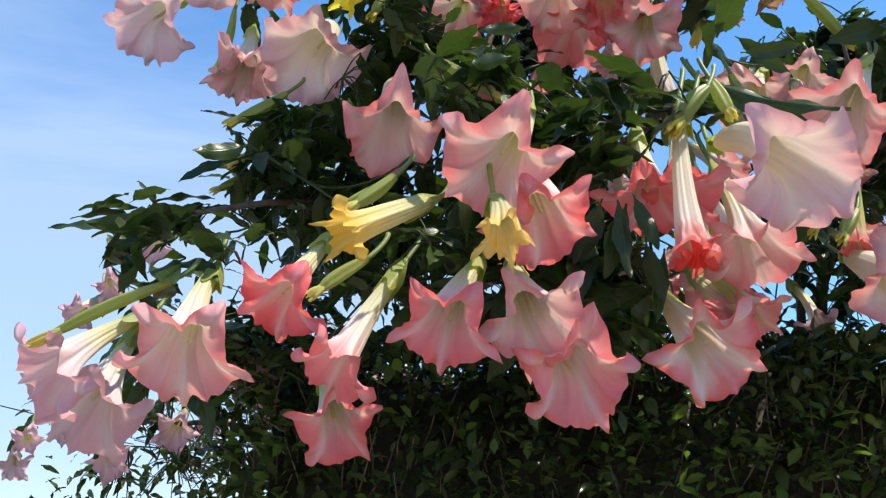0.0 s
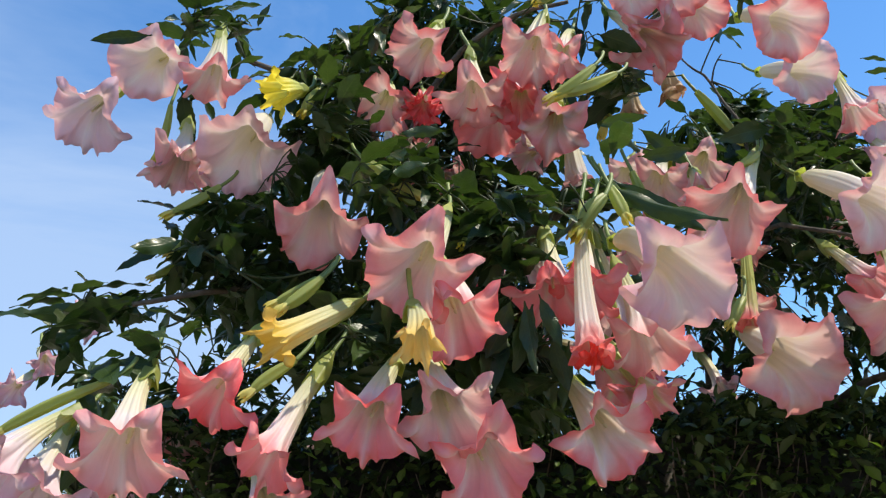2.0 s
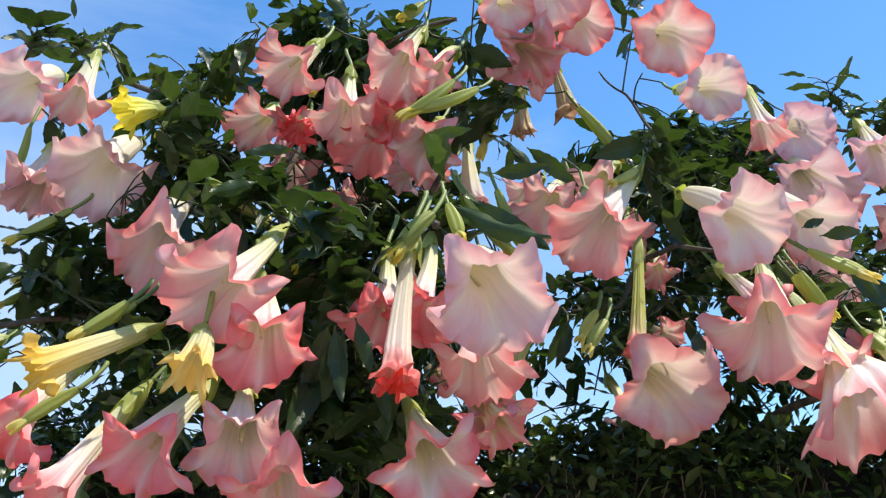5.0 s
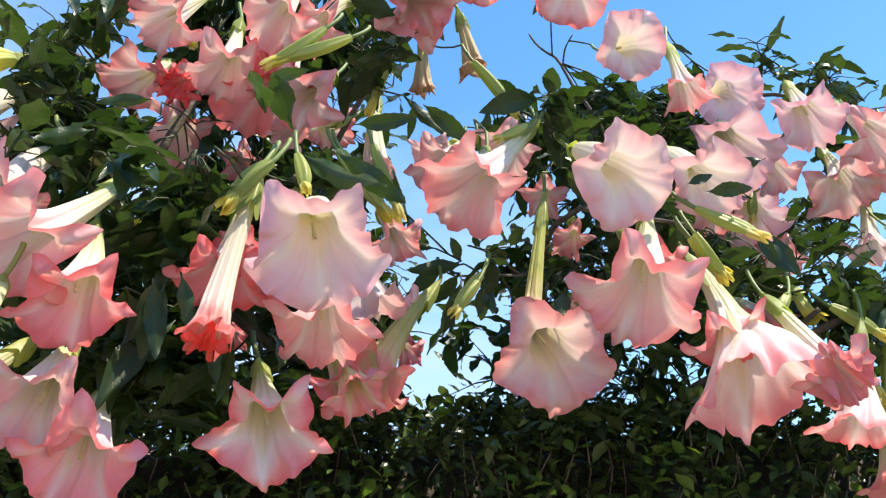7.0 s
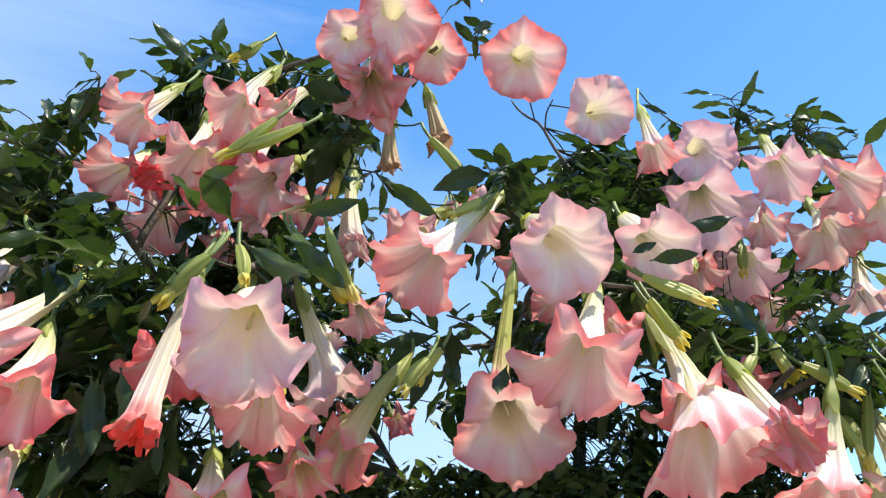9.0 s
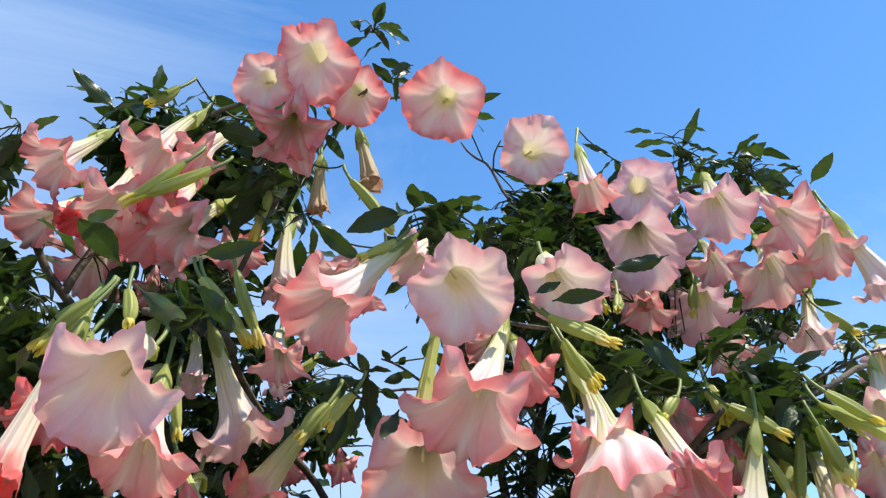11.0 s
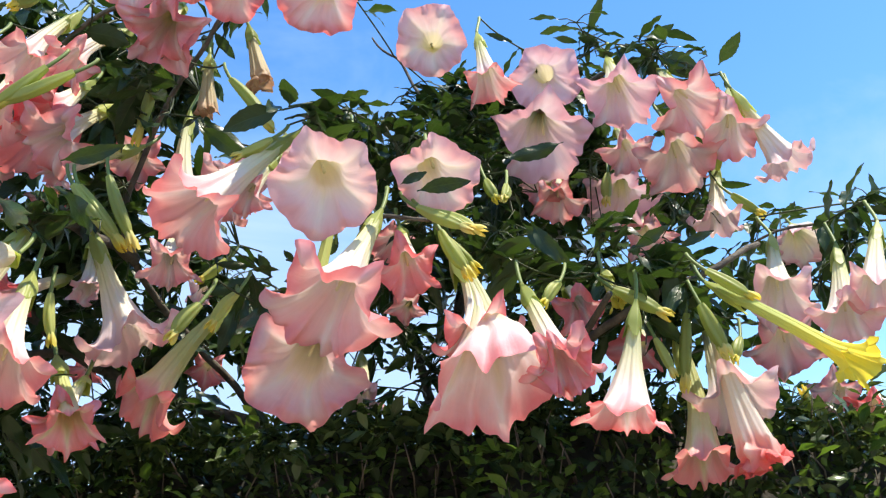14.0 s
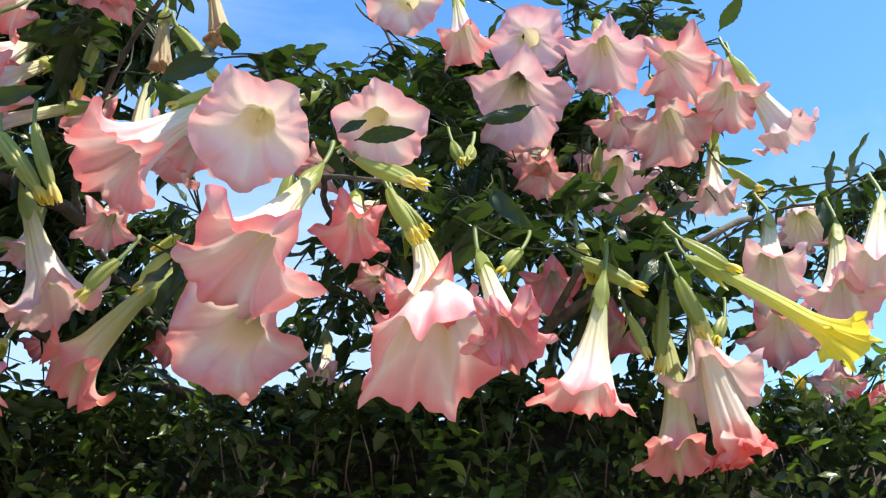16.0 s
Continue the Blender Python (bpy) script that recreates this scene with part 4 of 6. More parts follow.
# leafy shoots: middle, spread, leaves, leaf length, seed
shoot((-0.362, 1.669, 1.992), 0.088, 18, 0.070, 1)
shoot((-0.522, 1.775, 2.007), 0.093, 12, 0.070, 2)
shoot((-0.336, 1.816, 1.885), 0.093, 14, 0.070, 3)
shoot((-0.441, 1.794, 1.952), 0.082, 12, 0.070, 4)
shoot((-0.277, 1.097, 2.453), 0.050, 12, 0.085, 5)
shoot((-0.204, 1.095, 2.447), 0.041, 9, 0.085, 6)
shoot((-0.140, 1.110, 2.400), 0.055, 16, 0.085, 7)
shoot((-0.076, 1.117, 2.374), 0.046, 12, 0.085, 8)
shoot((-0.075, 1.141, 2.315), 0.064, 16, 0.090, 9)
shoot((-0.155, 1.225, 2.253), 0.076, 20, 0.090, 10)
shoot((-0.240, 1.252, 2.201), 0.057, 14, 0.090, 11)
shoot((-0.164, 1.254, 2.183), 0.076, 20, 0.100, 12)
shoot((-0.286, 1.279, 2.141), 0.057, 12, 0.100, 13)
shoot((-0.025, 1.046, 2.142), 0.066, 18, 0.100, 14)
shoot((0.024, 1.059, 2.103), 0.049, 12, 0.100, 15)
shoot((0.055, 1.129, 2.190), 0.053, 12, 0.100, 16)
shoot((0.154, 0.904, 2.064), 0.058, 22, 0.100, 17)
shoot((0.205, 0.904, 2.056), 0.058, 22, 0.100, 18)
shoot((0.255, 0.896, 2.069), 0.058, 20, 0.110, 19)
shoot((0.180, 0.969, 2.034), 0.053, 14, 0.110, 20)
shoot((0.222, 1.100, 1.971), 0.074, 18, 0.115, 21)
shoot((0.233, 1.075, 1.899), 0.063, 16, 0.115, 22)
shoot((0.170, 1.091, 1.870), 0.063, 14, 0.115, 23)
shoot((0.127, 1.205, 1.861), 0.060, 12, 0.115, 24)
shoot((-0.019, 1.078, 1.931), 0.071, 18, 0.115, 25)
shoot((-0.078, 1.195, 1.919), 0.068, 14, 0.115, 26)
shoot((-0.376, 1.183, 1.994), 0.060, 18, 0.110, 27)
shoot((-0.427, 1.182, 2.003), 0.051, 12, 0.110, 28)
shoot((-0.318, 1.143, 1.949), 0.057, 16, 0.110, 29)
shoot((-0.347, 1.065, 1.881), 0.045, 12, 0.130, 30)
shoot((-0.228, 1.132, 1.962), 0.057, 16, 0.100, 31)
shoot((-0.249, 1.053, 1.893), 0.045, 12, 0.100, 32)
shoot((0.048, 1.197, 2.554), 0.061, 5, 0.100, 33)
shoot((0.377, 1.020, 2.275), 0.051, 14, 0.100, 37)
shoot((0.301, 0.990, 2.228), 0.049, 12, 0.100, 38)
shoot((0.330, 0.914, 2.144), 0.045, 8, 0.130, 39)
shoot((0.582, 1.332, 2.408), 0.064, 14, 0.080, 40)
shoot((0.647, 1.172, 2.259), 0.057, 14, 0.090, 43)
shoot((0.766, 1.407, 2.197), 0.086, 18, 0.080, 44)
shoot((0.908, 1.484, 2.252), 0.091, 16, 0.080, 45)
shoot((0.461, 1.133, 2.119), 0.053, 8, 0.120, 46)
shoot((-0.076, 1.267, 2.497), 0.085, 22, 0.090, 47)
shoot((-0.126, 1.318, 2.376), 0.085, 20, 0.090, 48)
shoot((0.082, 1.152, 2.236), 0.074, 18, 0.100, 49)
shoot((0.016, 1.172, 2.193), 0.066, 16, 0.100, 50)
shoot((0.120, 1.207, 2.099), 0.074, 22, 0.100, 51)
shoot((0.190, 1.087, 2.121), 0.053, 16, 0.100, 52)
shoot((0.322, 0.979, 2.112), 0.049, 14, 0.110, 53)
shoot((0.127, 1.154, 1.961), 0.061, 16, 0.120, 54)
shoot((0.155, 1.193, 1.862), 0.061, 16, 0.130, 55)
shoot((0.222, 1.126, 1.890), 0.043, 10, 0.140, 56)
shoot((0.411, 1.313, 2.478), 0.078, 8, 0.100, 57)
shoot((0.467, 1.374, 2.458), 0.081, 9, 0.100, 58)
shoot((0.418, 1.246, 2.244), 0.053, 8, 0.130, 59)
shoot((0.481, 1.544, 2.304), 0.054, 6, 0.080, 60)
shoot((0.562, 1.493, 2.156), 0.061, 14, 0.080, 61)
shoot((0.632, 1.496, 2.145), 0.061, 12, 0.080, 62)
shoot((0.577, 1.417, 2.076), 0.047, 8, 0.090, 63)
shoot((0.752, 1.314, 2.317), 0.047, 7, 0.080, 65)
shoot((0.746, 1.425, 2.310), 0.061, 12, 0.090, 66)
shoot((0.880, 1.541, 2.545), 0.068, 12, 0.080, 67)
shoot((0.984, 1.850, 2.042), 0.108, 16, 0.080, 68)
shoot((1.044, 1.863, 2.007), 0.108, 16, 0.080, 69)
shoot((0.920, 1.969, 2.022), 0.101, 12, 0.080, 70)
shoot((0.973, 1.258, 2.171), 0.053, 10, 0.110, 71)
shoot((1.117, 1.378, 2.131), 0.066, 14, 0.120, 72)
shoot((1.193, 1.377, 2.129), 0.066, 14, 0.120, 73)
shoot((1.115, 1.501, 2.094), 0.061, 12, 0.100, 74)
shoot((-0.022, 1.286, 2.537), 0.061, 14, 0.090, 75)
shoot((-0.033, 1.373, 2.378), 0.081, 16, 0.090, 76)
shoot((0.306, 1.006, 2.232), 0.030, 4, 0.140, 77)
shoot((0.324, 1.044, 2.165), 0.061, 18, 0.100, 78)
shoot((0.362, 1.147, 2.187), 0.057, 14, 0.100, 79)
shoot((0.305, 1.173, 2.549), 0.047, 4, 0.090, 80)
shoot((0.405, 1.278, 2.572), 0.081, 9, 0.110, 81)
shoot((0.477, 1.237, 2.443), 0.057, 16, 0.110, 82)
shoot((0.659, 1.169, 2.676), 0.039, 10, 0.060, 83)
shoot((0.704, 1.204, 2.615), 0.034, 5, 0.060, 84)
shoot((0.502, 1.447, 2.477), 0.048, 3, 0.100, 85)
shoot((0.855, 1.459, 2.471), 0.054, 9, 0.065, 88)
shoot((0.884, 1.487, 2.423), 0.064, 14, 0.080, 89)
shoot((1.019, 1.570, 2.485), 0.068, 12, 0.080, 90)
shoot((0.704, 1.216, 2.331), 0.044, 5, 0.090, 91)
shoot((0.768, 1.395, 2.425), 0.045, 6, 0.060, 92)
shoot((0.847, 1.404, 2.408), 0.045, 7, 0.060, 93)
shoot((0.881, 1.427, 2.353), 0.050, 7, 0.070, 94)
shoot((0.961, 1.569, 2.537), 0.068, 16, 0.080, 95)
shoot((0.987, 1.597, 2.471), 0.079, 18, 0.080, 96)
shoot((1.023, 1.532, 2.368), 0.064, 14, 0.090, 97)
shoot((0.949, 1.387, 2.193), 0.066, 20, 0.080, 98)
shoot((1.022, 1.398, 2.169), 0.076, 22, 0.090, 99)
shoot((1.095, 1.410, 2.145), 0.076, 16, 0.130, 100)
shoot((1.204, 1.509, 2.174), 0.081, 16, 0.120, 101)
shoot((1.291, 1.526, 2.137), 0.081, 18, 0.110, 102)
shoot((1.380, 1.535, 2.120), 0.081, 20, 0.110, 103)
shoot((1.247, 1.539, 2.104), 0.081, 18, 0.090, 104)
shoot((1.313, 1.558, 2.060), 0.071, 16, 0.100, 105)
shoot((1.106, 1.620, 2.162), 0.086, 14, 0.090, 106)
shoot((1.253, 1.609, 2.719), 0.060, 12, 0.070, 107)
shoot((1.283, 1.629, 2.672), 0.060, 10, 0.080, 108)
shoot((1.413, 1.642, 2.649), 0.072, 12, 0.090, 109)
shoot((1.492, 1.660, 2.608), 0.072, 12, 0.090, 110)
shoot((1.565, 1.660, 2.613), 0.060, 8, 0.090, 111)
shoot((1.280, 1.829, 2.450), 0.076, 12, 0.080, 112)
shoot((1.453, 1.849, 2.411), 0.088, 14, 0.080, 113)
shoot((1.484, 1.775, 2.331), 0.060, 12, 0.080, 114)
shoot((1.601, 1.791, 2.298), 0.072, 10, 0.080, 115)
shoot((1.706, 1.802, 2.277), 0.072, 12, 0.080, 116)
shoot((1.786, 1.694, 2.282), 0.045, 4, 0.100, 117)
shoot((1.774, 1.820, 2.237), 0.084, 16, 0.080, 118)
shoot((1.745, 1.945, 2.197), 0.088, 10, 0.080, 119)
shoot((0.429, 1.865, 2.318), 0.139, 26, 0.065, 120)
shoot((0.305, 1.852, 2.341), 0.139, 26, 0.065, 121)
shoot((0.534, 1.750, 2.340), 0.108, 20, 0.070, 122)
shoot((0.457, 1.900, 2.233), 0.126, 22, 0.065, 123)
shoot((0.306, 2.012, 2.216), 0.146, 22, 0.065, 124)
shoot((0.155, 1.763, 2.286), 0.132, 22, 0.070, 125)
shoot((0.108, 1.622, 2.362), 0.102, 18, 0.080, 126)
shoot((0.205, 1.512, 2.374), 0.086, 18, 0.090, 127)
shoot((0.336, 1.507, 2.392), 0.086, 14, 0.080, 128)
shoot((0.027, 1.829, 2.120), 0.132, 20, 0.080, 129)
shoot((0.151, 1.945, 2.109), 0.139, 20, 0.070, 130)
shoot((0.809, 1.598, 2.199), 0.064, 12, 0.090, 131)
shoot((0.793, 1.930, 2.179), 0.101, 12, 0.080, 132)
shoot((0.935, 2.061, 2.134), 0.106, 10, 0.090, 133)
shoot((0.692, 2.066, 2.107), 0.079, 8, 0.080, 134)
shoot((0.661, 1.139, 1.991), 0.038, 8, 0.120, 135)
shoot((0.660, 1.660, 2.301), 0.057, 8, 0.070, 136)
shoot((1.365, 1.897, 2.030), 0.096, 12, 0.080, 137)
shoot((1.687, 2.147, 1.966), 0.119, 18, 0.080, 138)
shoot((1.813, 2.175, 1.905), 0.119, 18, 0.080, 139)
shoot((-0.428, 1.843, 1.962), 0.096, 22, 0.060, 140)
shoot((-0.387, 1.969, 1.910), 0.101, 24, 0.060, 141)
shoot((-0.565, 2.116, 1.818), 0.132, 22, 0.055, 142)
shoot((-0.344, 1.837, 1.972), 0.096, 22, 0.060, 143)
shoot((-0.256, 1.610, 1.999), 0.086, 18, 0.070, 144)
shoot((0.693, 1.642, 2.170), 0.096, 20, 0.070, 145)
shoot((0.799, 1.770, 2.118), 0.101, 20, 0.070, 146)
shoot((0.699, 1.799, 2.061), 0.101, 18, 0.070, 147)
shoot((0.221, 0.929, 2.099), 0.068, 20, 0.085, 148)
shoot((0.176, 0.934, 2.093), 0.068, 20, 0.085, 149)
shoot((0.266, 0.930, 2.092), 0.068, 20, 0.085, 150)
shoot((0.114, 1.031, 2.126), 0.066, 14, 0.085, 151)
shoot((0.148, 1.191, 2.256), 0.076, 16, 0.080, 152)
shoot((0.099, 1.260, 2.355), 0.091, 16, 0.080, 153)
shoot((-0.027, 1.220, 2.333), 0.088, 20, 0.080, 154)
shoot((-0.047, 1.189, 2.405), 0.088, 18, 0.080, 155)
shoot((-0.174, 1.234, 2.441), 0.081, 14, 0.075, 156)
shoot((0.862, 1.572, 2.335), 0.108, 20, 0.075, 157)
shoot((1.024, 1.706, 2.268), 0.126, 22, 0.070, 158)
shoot((0.835, 1.711, 2.270), 0.113, 18, 0.070, 159)
shoot((1.124, 1.662, 2.359), 0.113, 18, 0.070, 160)
shoot((1.132, 1.861, 2.155), 0.119, 16, 0.070, 161)
shoot((0.772, 1.759, 2.166), 0.101, 14, 0.070, 162)
shoot((-0.479, 1.346, 2.059), 0.064, 14, 0.100, 163)
shoot((-0.397, 1.349, 2.051), 0.064, 16, 0.100, 164)
shoot((-0.525, 1.358, 2.025), 0.055, 10, 0.100, 165)
shoot((-0.278, 1.356, 2.174), 0.085, 20, 0.100, 166)
shoot((-0.215, 1.289, 2.067), 0.079, 20, 0.100, 167)
shoot((-0.335, 1.389, 2.086), 0.066, 12, 0.110, 168)
shoot((-0.365, 1.853, 1.979), 0.132, 22, 0.060, 169)
shoot((-0.434, 2.003, 1.859), 0.151, 26, 0.055, 170)
shoot((-0.270, 2.002, 1.859), 0.151, 26, 0.055, 171)
shoot((-0.628, 2.141, 1.775), 0.172, 24, 0.055, 172)
shoot((-0.787, 2.133, 1.800), 0.119, 10, 0.055, 173)
shoot((-0.094, 2.027, 1.788), 0.151, 22, 0.060, 174)
shoot((0.055, 1.900, 1.844), 0.144, 22, 0.070, 175)
shoot((0.253, 1.347, 1.900), 0.071, 14, 0.130, 176)
shoot((0.194, 1.142, 1.879), 0.061, 14, 0.140, 177)
shoot((0.308, 1.227, 1.937), 0.049, 8, 0.140, 178)
shoot((0.403, 1.635, 1.984), 0.086, 12, 0.090, 179)
shoot((0.217, 1.046, 2.143), 0.061, 22, 0.100, 180)
shoot((0.277, 1.041, 2.157), 0.053, 18, 0.100, 181)
shoot((0.088, 1.036, 1.879), 0.042, 8, 0.120, 182)
shoot((0.194, 1.075, 2.064), 0.061, 14, 0.130, 183)
shoot((0.801, 1.687, 2.127), 0.102, 18, 0.070, 184)
shoot((0.869, 1.819, 2.057), 0.108, 18, 0.070, 185)
shoot((-0.051, 1.288, 2.361), 0.085, 18, 0.100, 186)
shoot((-0.108, 1.307, 2.308), 0.076, 16, 0.100, 187)
shoot((0.365, 1.168, 2.466), 0.050, 9, 0.090, 190)
# single large leaves: foot, tip, seed
single_leaf((0.238, 1.090, 1.940), (0.268, 1.111, 1.831), 1)
single_leaf((0.153, 1.106, 1.967), (0.155, 0.991, 1.824), 2)
single_leaf((0.203, 0.962, 1.942), (0.207, 0.987, 1.854), 3)
single_leaf((0.189, 1.108, 1.930), (0.156, 1.001, 1.800), 4)
single_leaf((0.226, 0.986, 1.959), (0.246, 0.974, 1.879), 5)
single_leaf((0.285, 1.062, 1.922), (0.313, 1.065, 1.832), 6)
single_leaf((0.179, 1.119, 1.931), (0.200, 1.019, 1.804), 7)
single_leaf((0.193, 1.008, 1.962), (0.164, 1.041, 1.887), 8)
single_leaf((0.149, 1.103, 1.949), (0.132, 1.040, 1.841), 9)
single_leaf((0.197, 1.123, 1.971), (0.152, 0.969, 1.828), 10)
single_leaf((0.248, 1.034, 1.917), (0.267, 1.053, 1.843), 11)
single_leaf((0.144, 0.989, 1.965), (0.179, 1.057, 1.899), 12)
single_leaf((0.276, 1.055, 1.914), (0.267, 1.090, 1.830), 13)
single_leaf((0.156, 0.988, 1.911), (0.189, 1.116, 1.832), 14)
single_leaf((0.156, 1.015, 1.951), (0.190, 1.101, 1.869), 15)
single_leaf((0.214, 0.973, 1.941), (0.191, 0.977, 1.855), 16)
single_leaf((-0.418, 1.302, 2.034), (-0.535, 1.251, 2.029), 17)
single_leaf((-0.342, 1.311, 2.154), (-0.408, 1.276, 2.104), 18)
single_leaf((-0.366, 1.325, 2.028), (-0.424, 1.308, 2.074), 19)
single_leaf((-0.233, 1.122, 2.516), (-0.234, 1.110, 2.547), 20)
single_leaf((-0.181, 1.137, 2.472), (-0.167, 1.119, 2.515), 21)
single_leaf((-0.250, 1.085, 2.478), (-0.340, 1.045, 2.457), 22)
single_leaf((-0.341, 1.108, 2.437), (-0.429, 1.091, 2.412), 23)
single_leaf((-0.285, 1.199, 2.125), (-0.359, 1.156, 2.084), 24)
single_leaf((0.317, 0.951, 2.189), (0.360, 0.898, 2.179), 27)
single_leaf((0.323, 0.921, 2.131), (0.331, 0.828, 2.144), 28)
single_leaf((0.416, 1.096, 2.218), (0.504, 1.088, 2.223), 30)
single_leaf((0.089, 1.027, 2.171), (0.026, 0.992, 2.135), 31)
single_leaf((0.343, 1.012, 2.162), (0.327, 0.895, 2.186), 32)
single_leaf((0.342, 1.066, 2.162), (0.482, 0.959, 2.016), 34)
single_leaf((0.124, 1.132, 2.281), (0.050, 1.136, 2.279), 35)
single_leaf((0.625, 1.406, 2.101), (0.620, 1.383, 2.024), 43)
single_leaf((0.577, 1.410, 2.094), (0.556, 1.391, 2.009), 44)
single_leaf((0.207, 1.210, 2.580), (0.137, 1.174, 2.643), 45)
single_leaf((0.227, 1.211, 2.579), (0.243, 1.200, 2.600), 46)
single_leaf((1.073, 1.307, 2.138), (1.104, 1.291, 2.065), 55)
single_leaf((1.216, 1.402, 2.179), (1.183, 1.432, 2.122), 56)
single_leaf((0.520, 1.388, 2.429), (0.610, 1.370, 2.345), 60)
single_leaf((1.824, 1.748, 2.284), (1.820, 1.721, 2.349), 64)
single_leaf((1.062, 1.350, 2.158), (1.118, 1.330, 2.079), 66)
single_leaf((1.188, 1.421, 2.123), (1.202, 1.402, 2.170), 67)
single_leaf((1.244, 1.423, 2.122), (1.314, 1.413, 2.151), 68)
single_leaf((1.332, 1.474, 2.133), (1.399, 1.463, 2.164), 69)
single_leaf((0.695, 1.094, 1.972), (0.673, 1.064, 1.913), 70)
single_leaf((0.713, 1.890, 2.012), (0.737, 1.868, 2.066), 71)
single_leaf((0.385, 1.151, 2.209), (0.511, 1.101, 2.075), 73)
single_leaf((1.278, 1.642, 2.711), (1.318, 1.578, 2.762), 82)
single_leaf((1.406, 1.701, 2.696), (1.456, 1.648, 2.722), 83, wide=1.15)
single_leaf((1.427, 1.685, 2.665), (1.520, 1.680, 2.631), 53, wide=0.85)
single_leaf((1.560, 1.711, 2.640), (1.598, 1.650, 2.679), 84, wide=1.15)
single_leaf((1.438, 1.691, 2.643), (1.506, 1.692, 2.610), 86, wide=1.00)
single_leaf((1.201, 1.624, 2.698), (1.252, 1.623, 2.682), 87, wide=0.90)
single_leaf((1.057, 1.605, 2.716), (1.115, 1.615, 2.696), 88, wide=0.60)
single_leaf((1.166, 1.477, 2.367), (1.059, 1.489, 2.342), 65, wide=0.62)
single_leaf((1.540, 1.869, 2.431), (1.617, 1.854, 2.409), 89, wide=0.60)
single_leaf((0.907, 1.124, 2.124), (0.983, 1.120, 2.134), 59, wide=0.95)
single_leaf((0.885, 1.130, 2.140), (0.922, 1.125, 2.156), 90, wide=1.00)
single_leaf((0.703, 1.221, 2.339), (0.608, 1.207, 2.314), 85, wide=1.00)
single_leaf((0.714, 1.221, 2.344), (0.726, 1.183, 2.373), 81, wide=1.90)
single_leaf((0.757, 1.385, 2.450), (0.796, 1.384, 2.459), 91, wide=1.20)
single_leaf((0.726, 1.325, 2.391), (0.772, 1.328, 2.399), 92, wide=1.00)
single_leaf((0.488, 1.492, 2.512), (0.565, 1.551, 2.452), 93, wide=0.60)
single_leaf((0.695, 1.646, 2.260), (0.715, 1.620, 2.288), 94, wide=1.40)
single_leaf((0.623, 1.445, 2.110), (0.616, 1.456, 2.048), 95, wide=1.30)
single_leaf((0.583, 1.447, 2.117), (0.559, 1.468, 2.028), 96, wide=1.00)
single_leaf((0.594, 1.520, 2.175), (0.490, 1.520, 2.162), 97, wide=0.75)
single_leaf((0.558, 1.582, 2.195), (0.490, 1.591, 2.149), 98, wide=1.00)
single_leaf((0.546, 1.622, 2.248), (0.483, 1.610, 2.255), 99, wide=0.90)
single_leaf((0.594, 1.596, 2.211), (0.572, 1.572, 2.249), 100, wide=1.10)
single_leaf((0.665, 1.578, 2.205), (0.624, 1.579, 2.188), 101, wide=1.10)
single_leaf((0.649, 1.579, 2.208), (0.684, 1.569, 2.192), 102, wide=1.10)
single_leaf((0.621, 1.520, 2.157), (0.653, 1.513, 2.134), 103, wide=1.20)
single_leaf((0.648, 1.599, 2.230), (0.668, 1.581, 2.240), 104, wide=1.20)
single_leaf((0.583, 1.490, 2.146), (0.533, 1.503, 2.088), 105, wide=0.90)
single_leaf((0.633, 1.619, 2.247), (0.619, 1.601, 2.267), 106, wide=1.30)

# ---------------------------------------------------------------- the shrub: trunk, limbs, twigs, leaves
shrub = new("angels_trumpet_shrub")
shrub.location = (0.85, 2.1, 0.0)
tagged(shrub, "large angel's trumpet shrub with dark green leaves rising behind a hedge", "shrub")
ORIGIN = Vector(shrub.location)
LIMB_POINTS = []  # (place, radius)


def limb(points, r_a, r_b, name="limb"):
    pts = [Vector(p) for p in points]
    fine = []
    for i in range(len(pts) - 1):
        p0, p1, p2, p3 = pts[max(i - 1, 0)], pts[i], pts[i + 1], pts[min(i + 2, len(pts) - 1)]
        n = max(4, int((p2 - p1).length / 0.035))
        for k in range(n):
            t = k / n
            fine.append(0.5 * (2 * p1 + (p2 - p0) * t + (2 * p0 - 5 * p1 + 4 * p2 - p3) * t * t + (3 * p1 - p0 - 3 * p2 + p3) * t**3))
    fine.append(pts[-1])
    n = len(fine)
    radii = [r_a + (r_b - r_a) * i / (n - 1) for i in range(n)]
    fine = [p + Vector((noise.noise(p * 9), noise.noise(p * 9 + Vector((5, 0, 0))), noise.noise(p * 9 + Vector((0, 5, 0))))) * 0.012 for p in fine]
    for p, r in zip(fine, radii):
        LIMB_POINTS.append((p, r))
    v, f = tube([p - ORIGIN for p in fine], radii, 10)
    part(name, mesh_of(name, v, f, BARK), shrub)


limb([(0.85, 2.10, -0.05), (0.84, 2.10, 1.0), (0.85, 2.08, 2.05)], 0.06, 0.024, "trunk")
limb([(0.86, 2.10, 1.6), (0.90, 2.08, 2.1), (0.98, 1.98, 2.35), (1.13, 1.93, 2.62), (1.25, 1.90, 2.82)], 0.022, 0.005)
limb([(0.85, 2.08, 2.05), (0.80, 1.90, 2.25), (0.78, 1.60, 2.28), (0.82, 1.38, 2.22), (0.95, 1.32, 2.16)], 0.011, 0.003)
limb([(0.84, 2.10, 1.5), (0.50, 1.95, 2.00), (0.32, 1.60, 2.28), (0.38, 1.50, 2.45), (0.52, 1.40, 2.62), (0.62, 1.38, 2.72)], 0.011, 0.004)
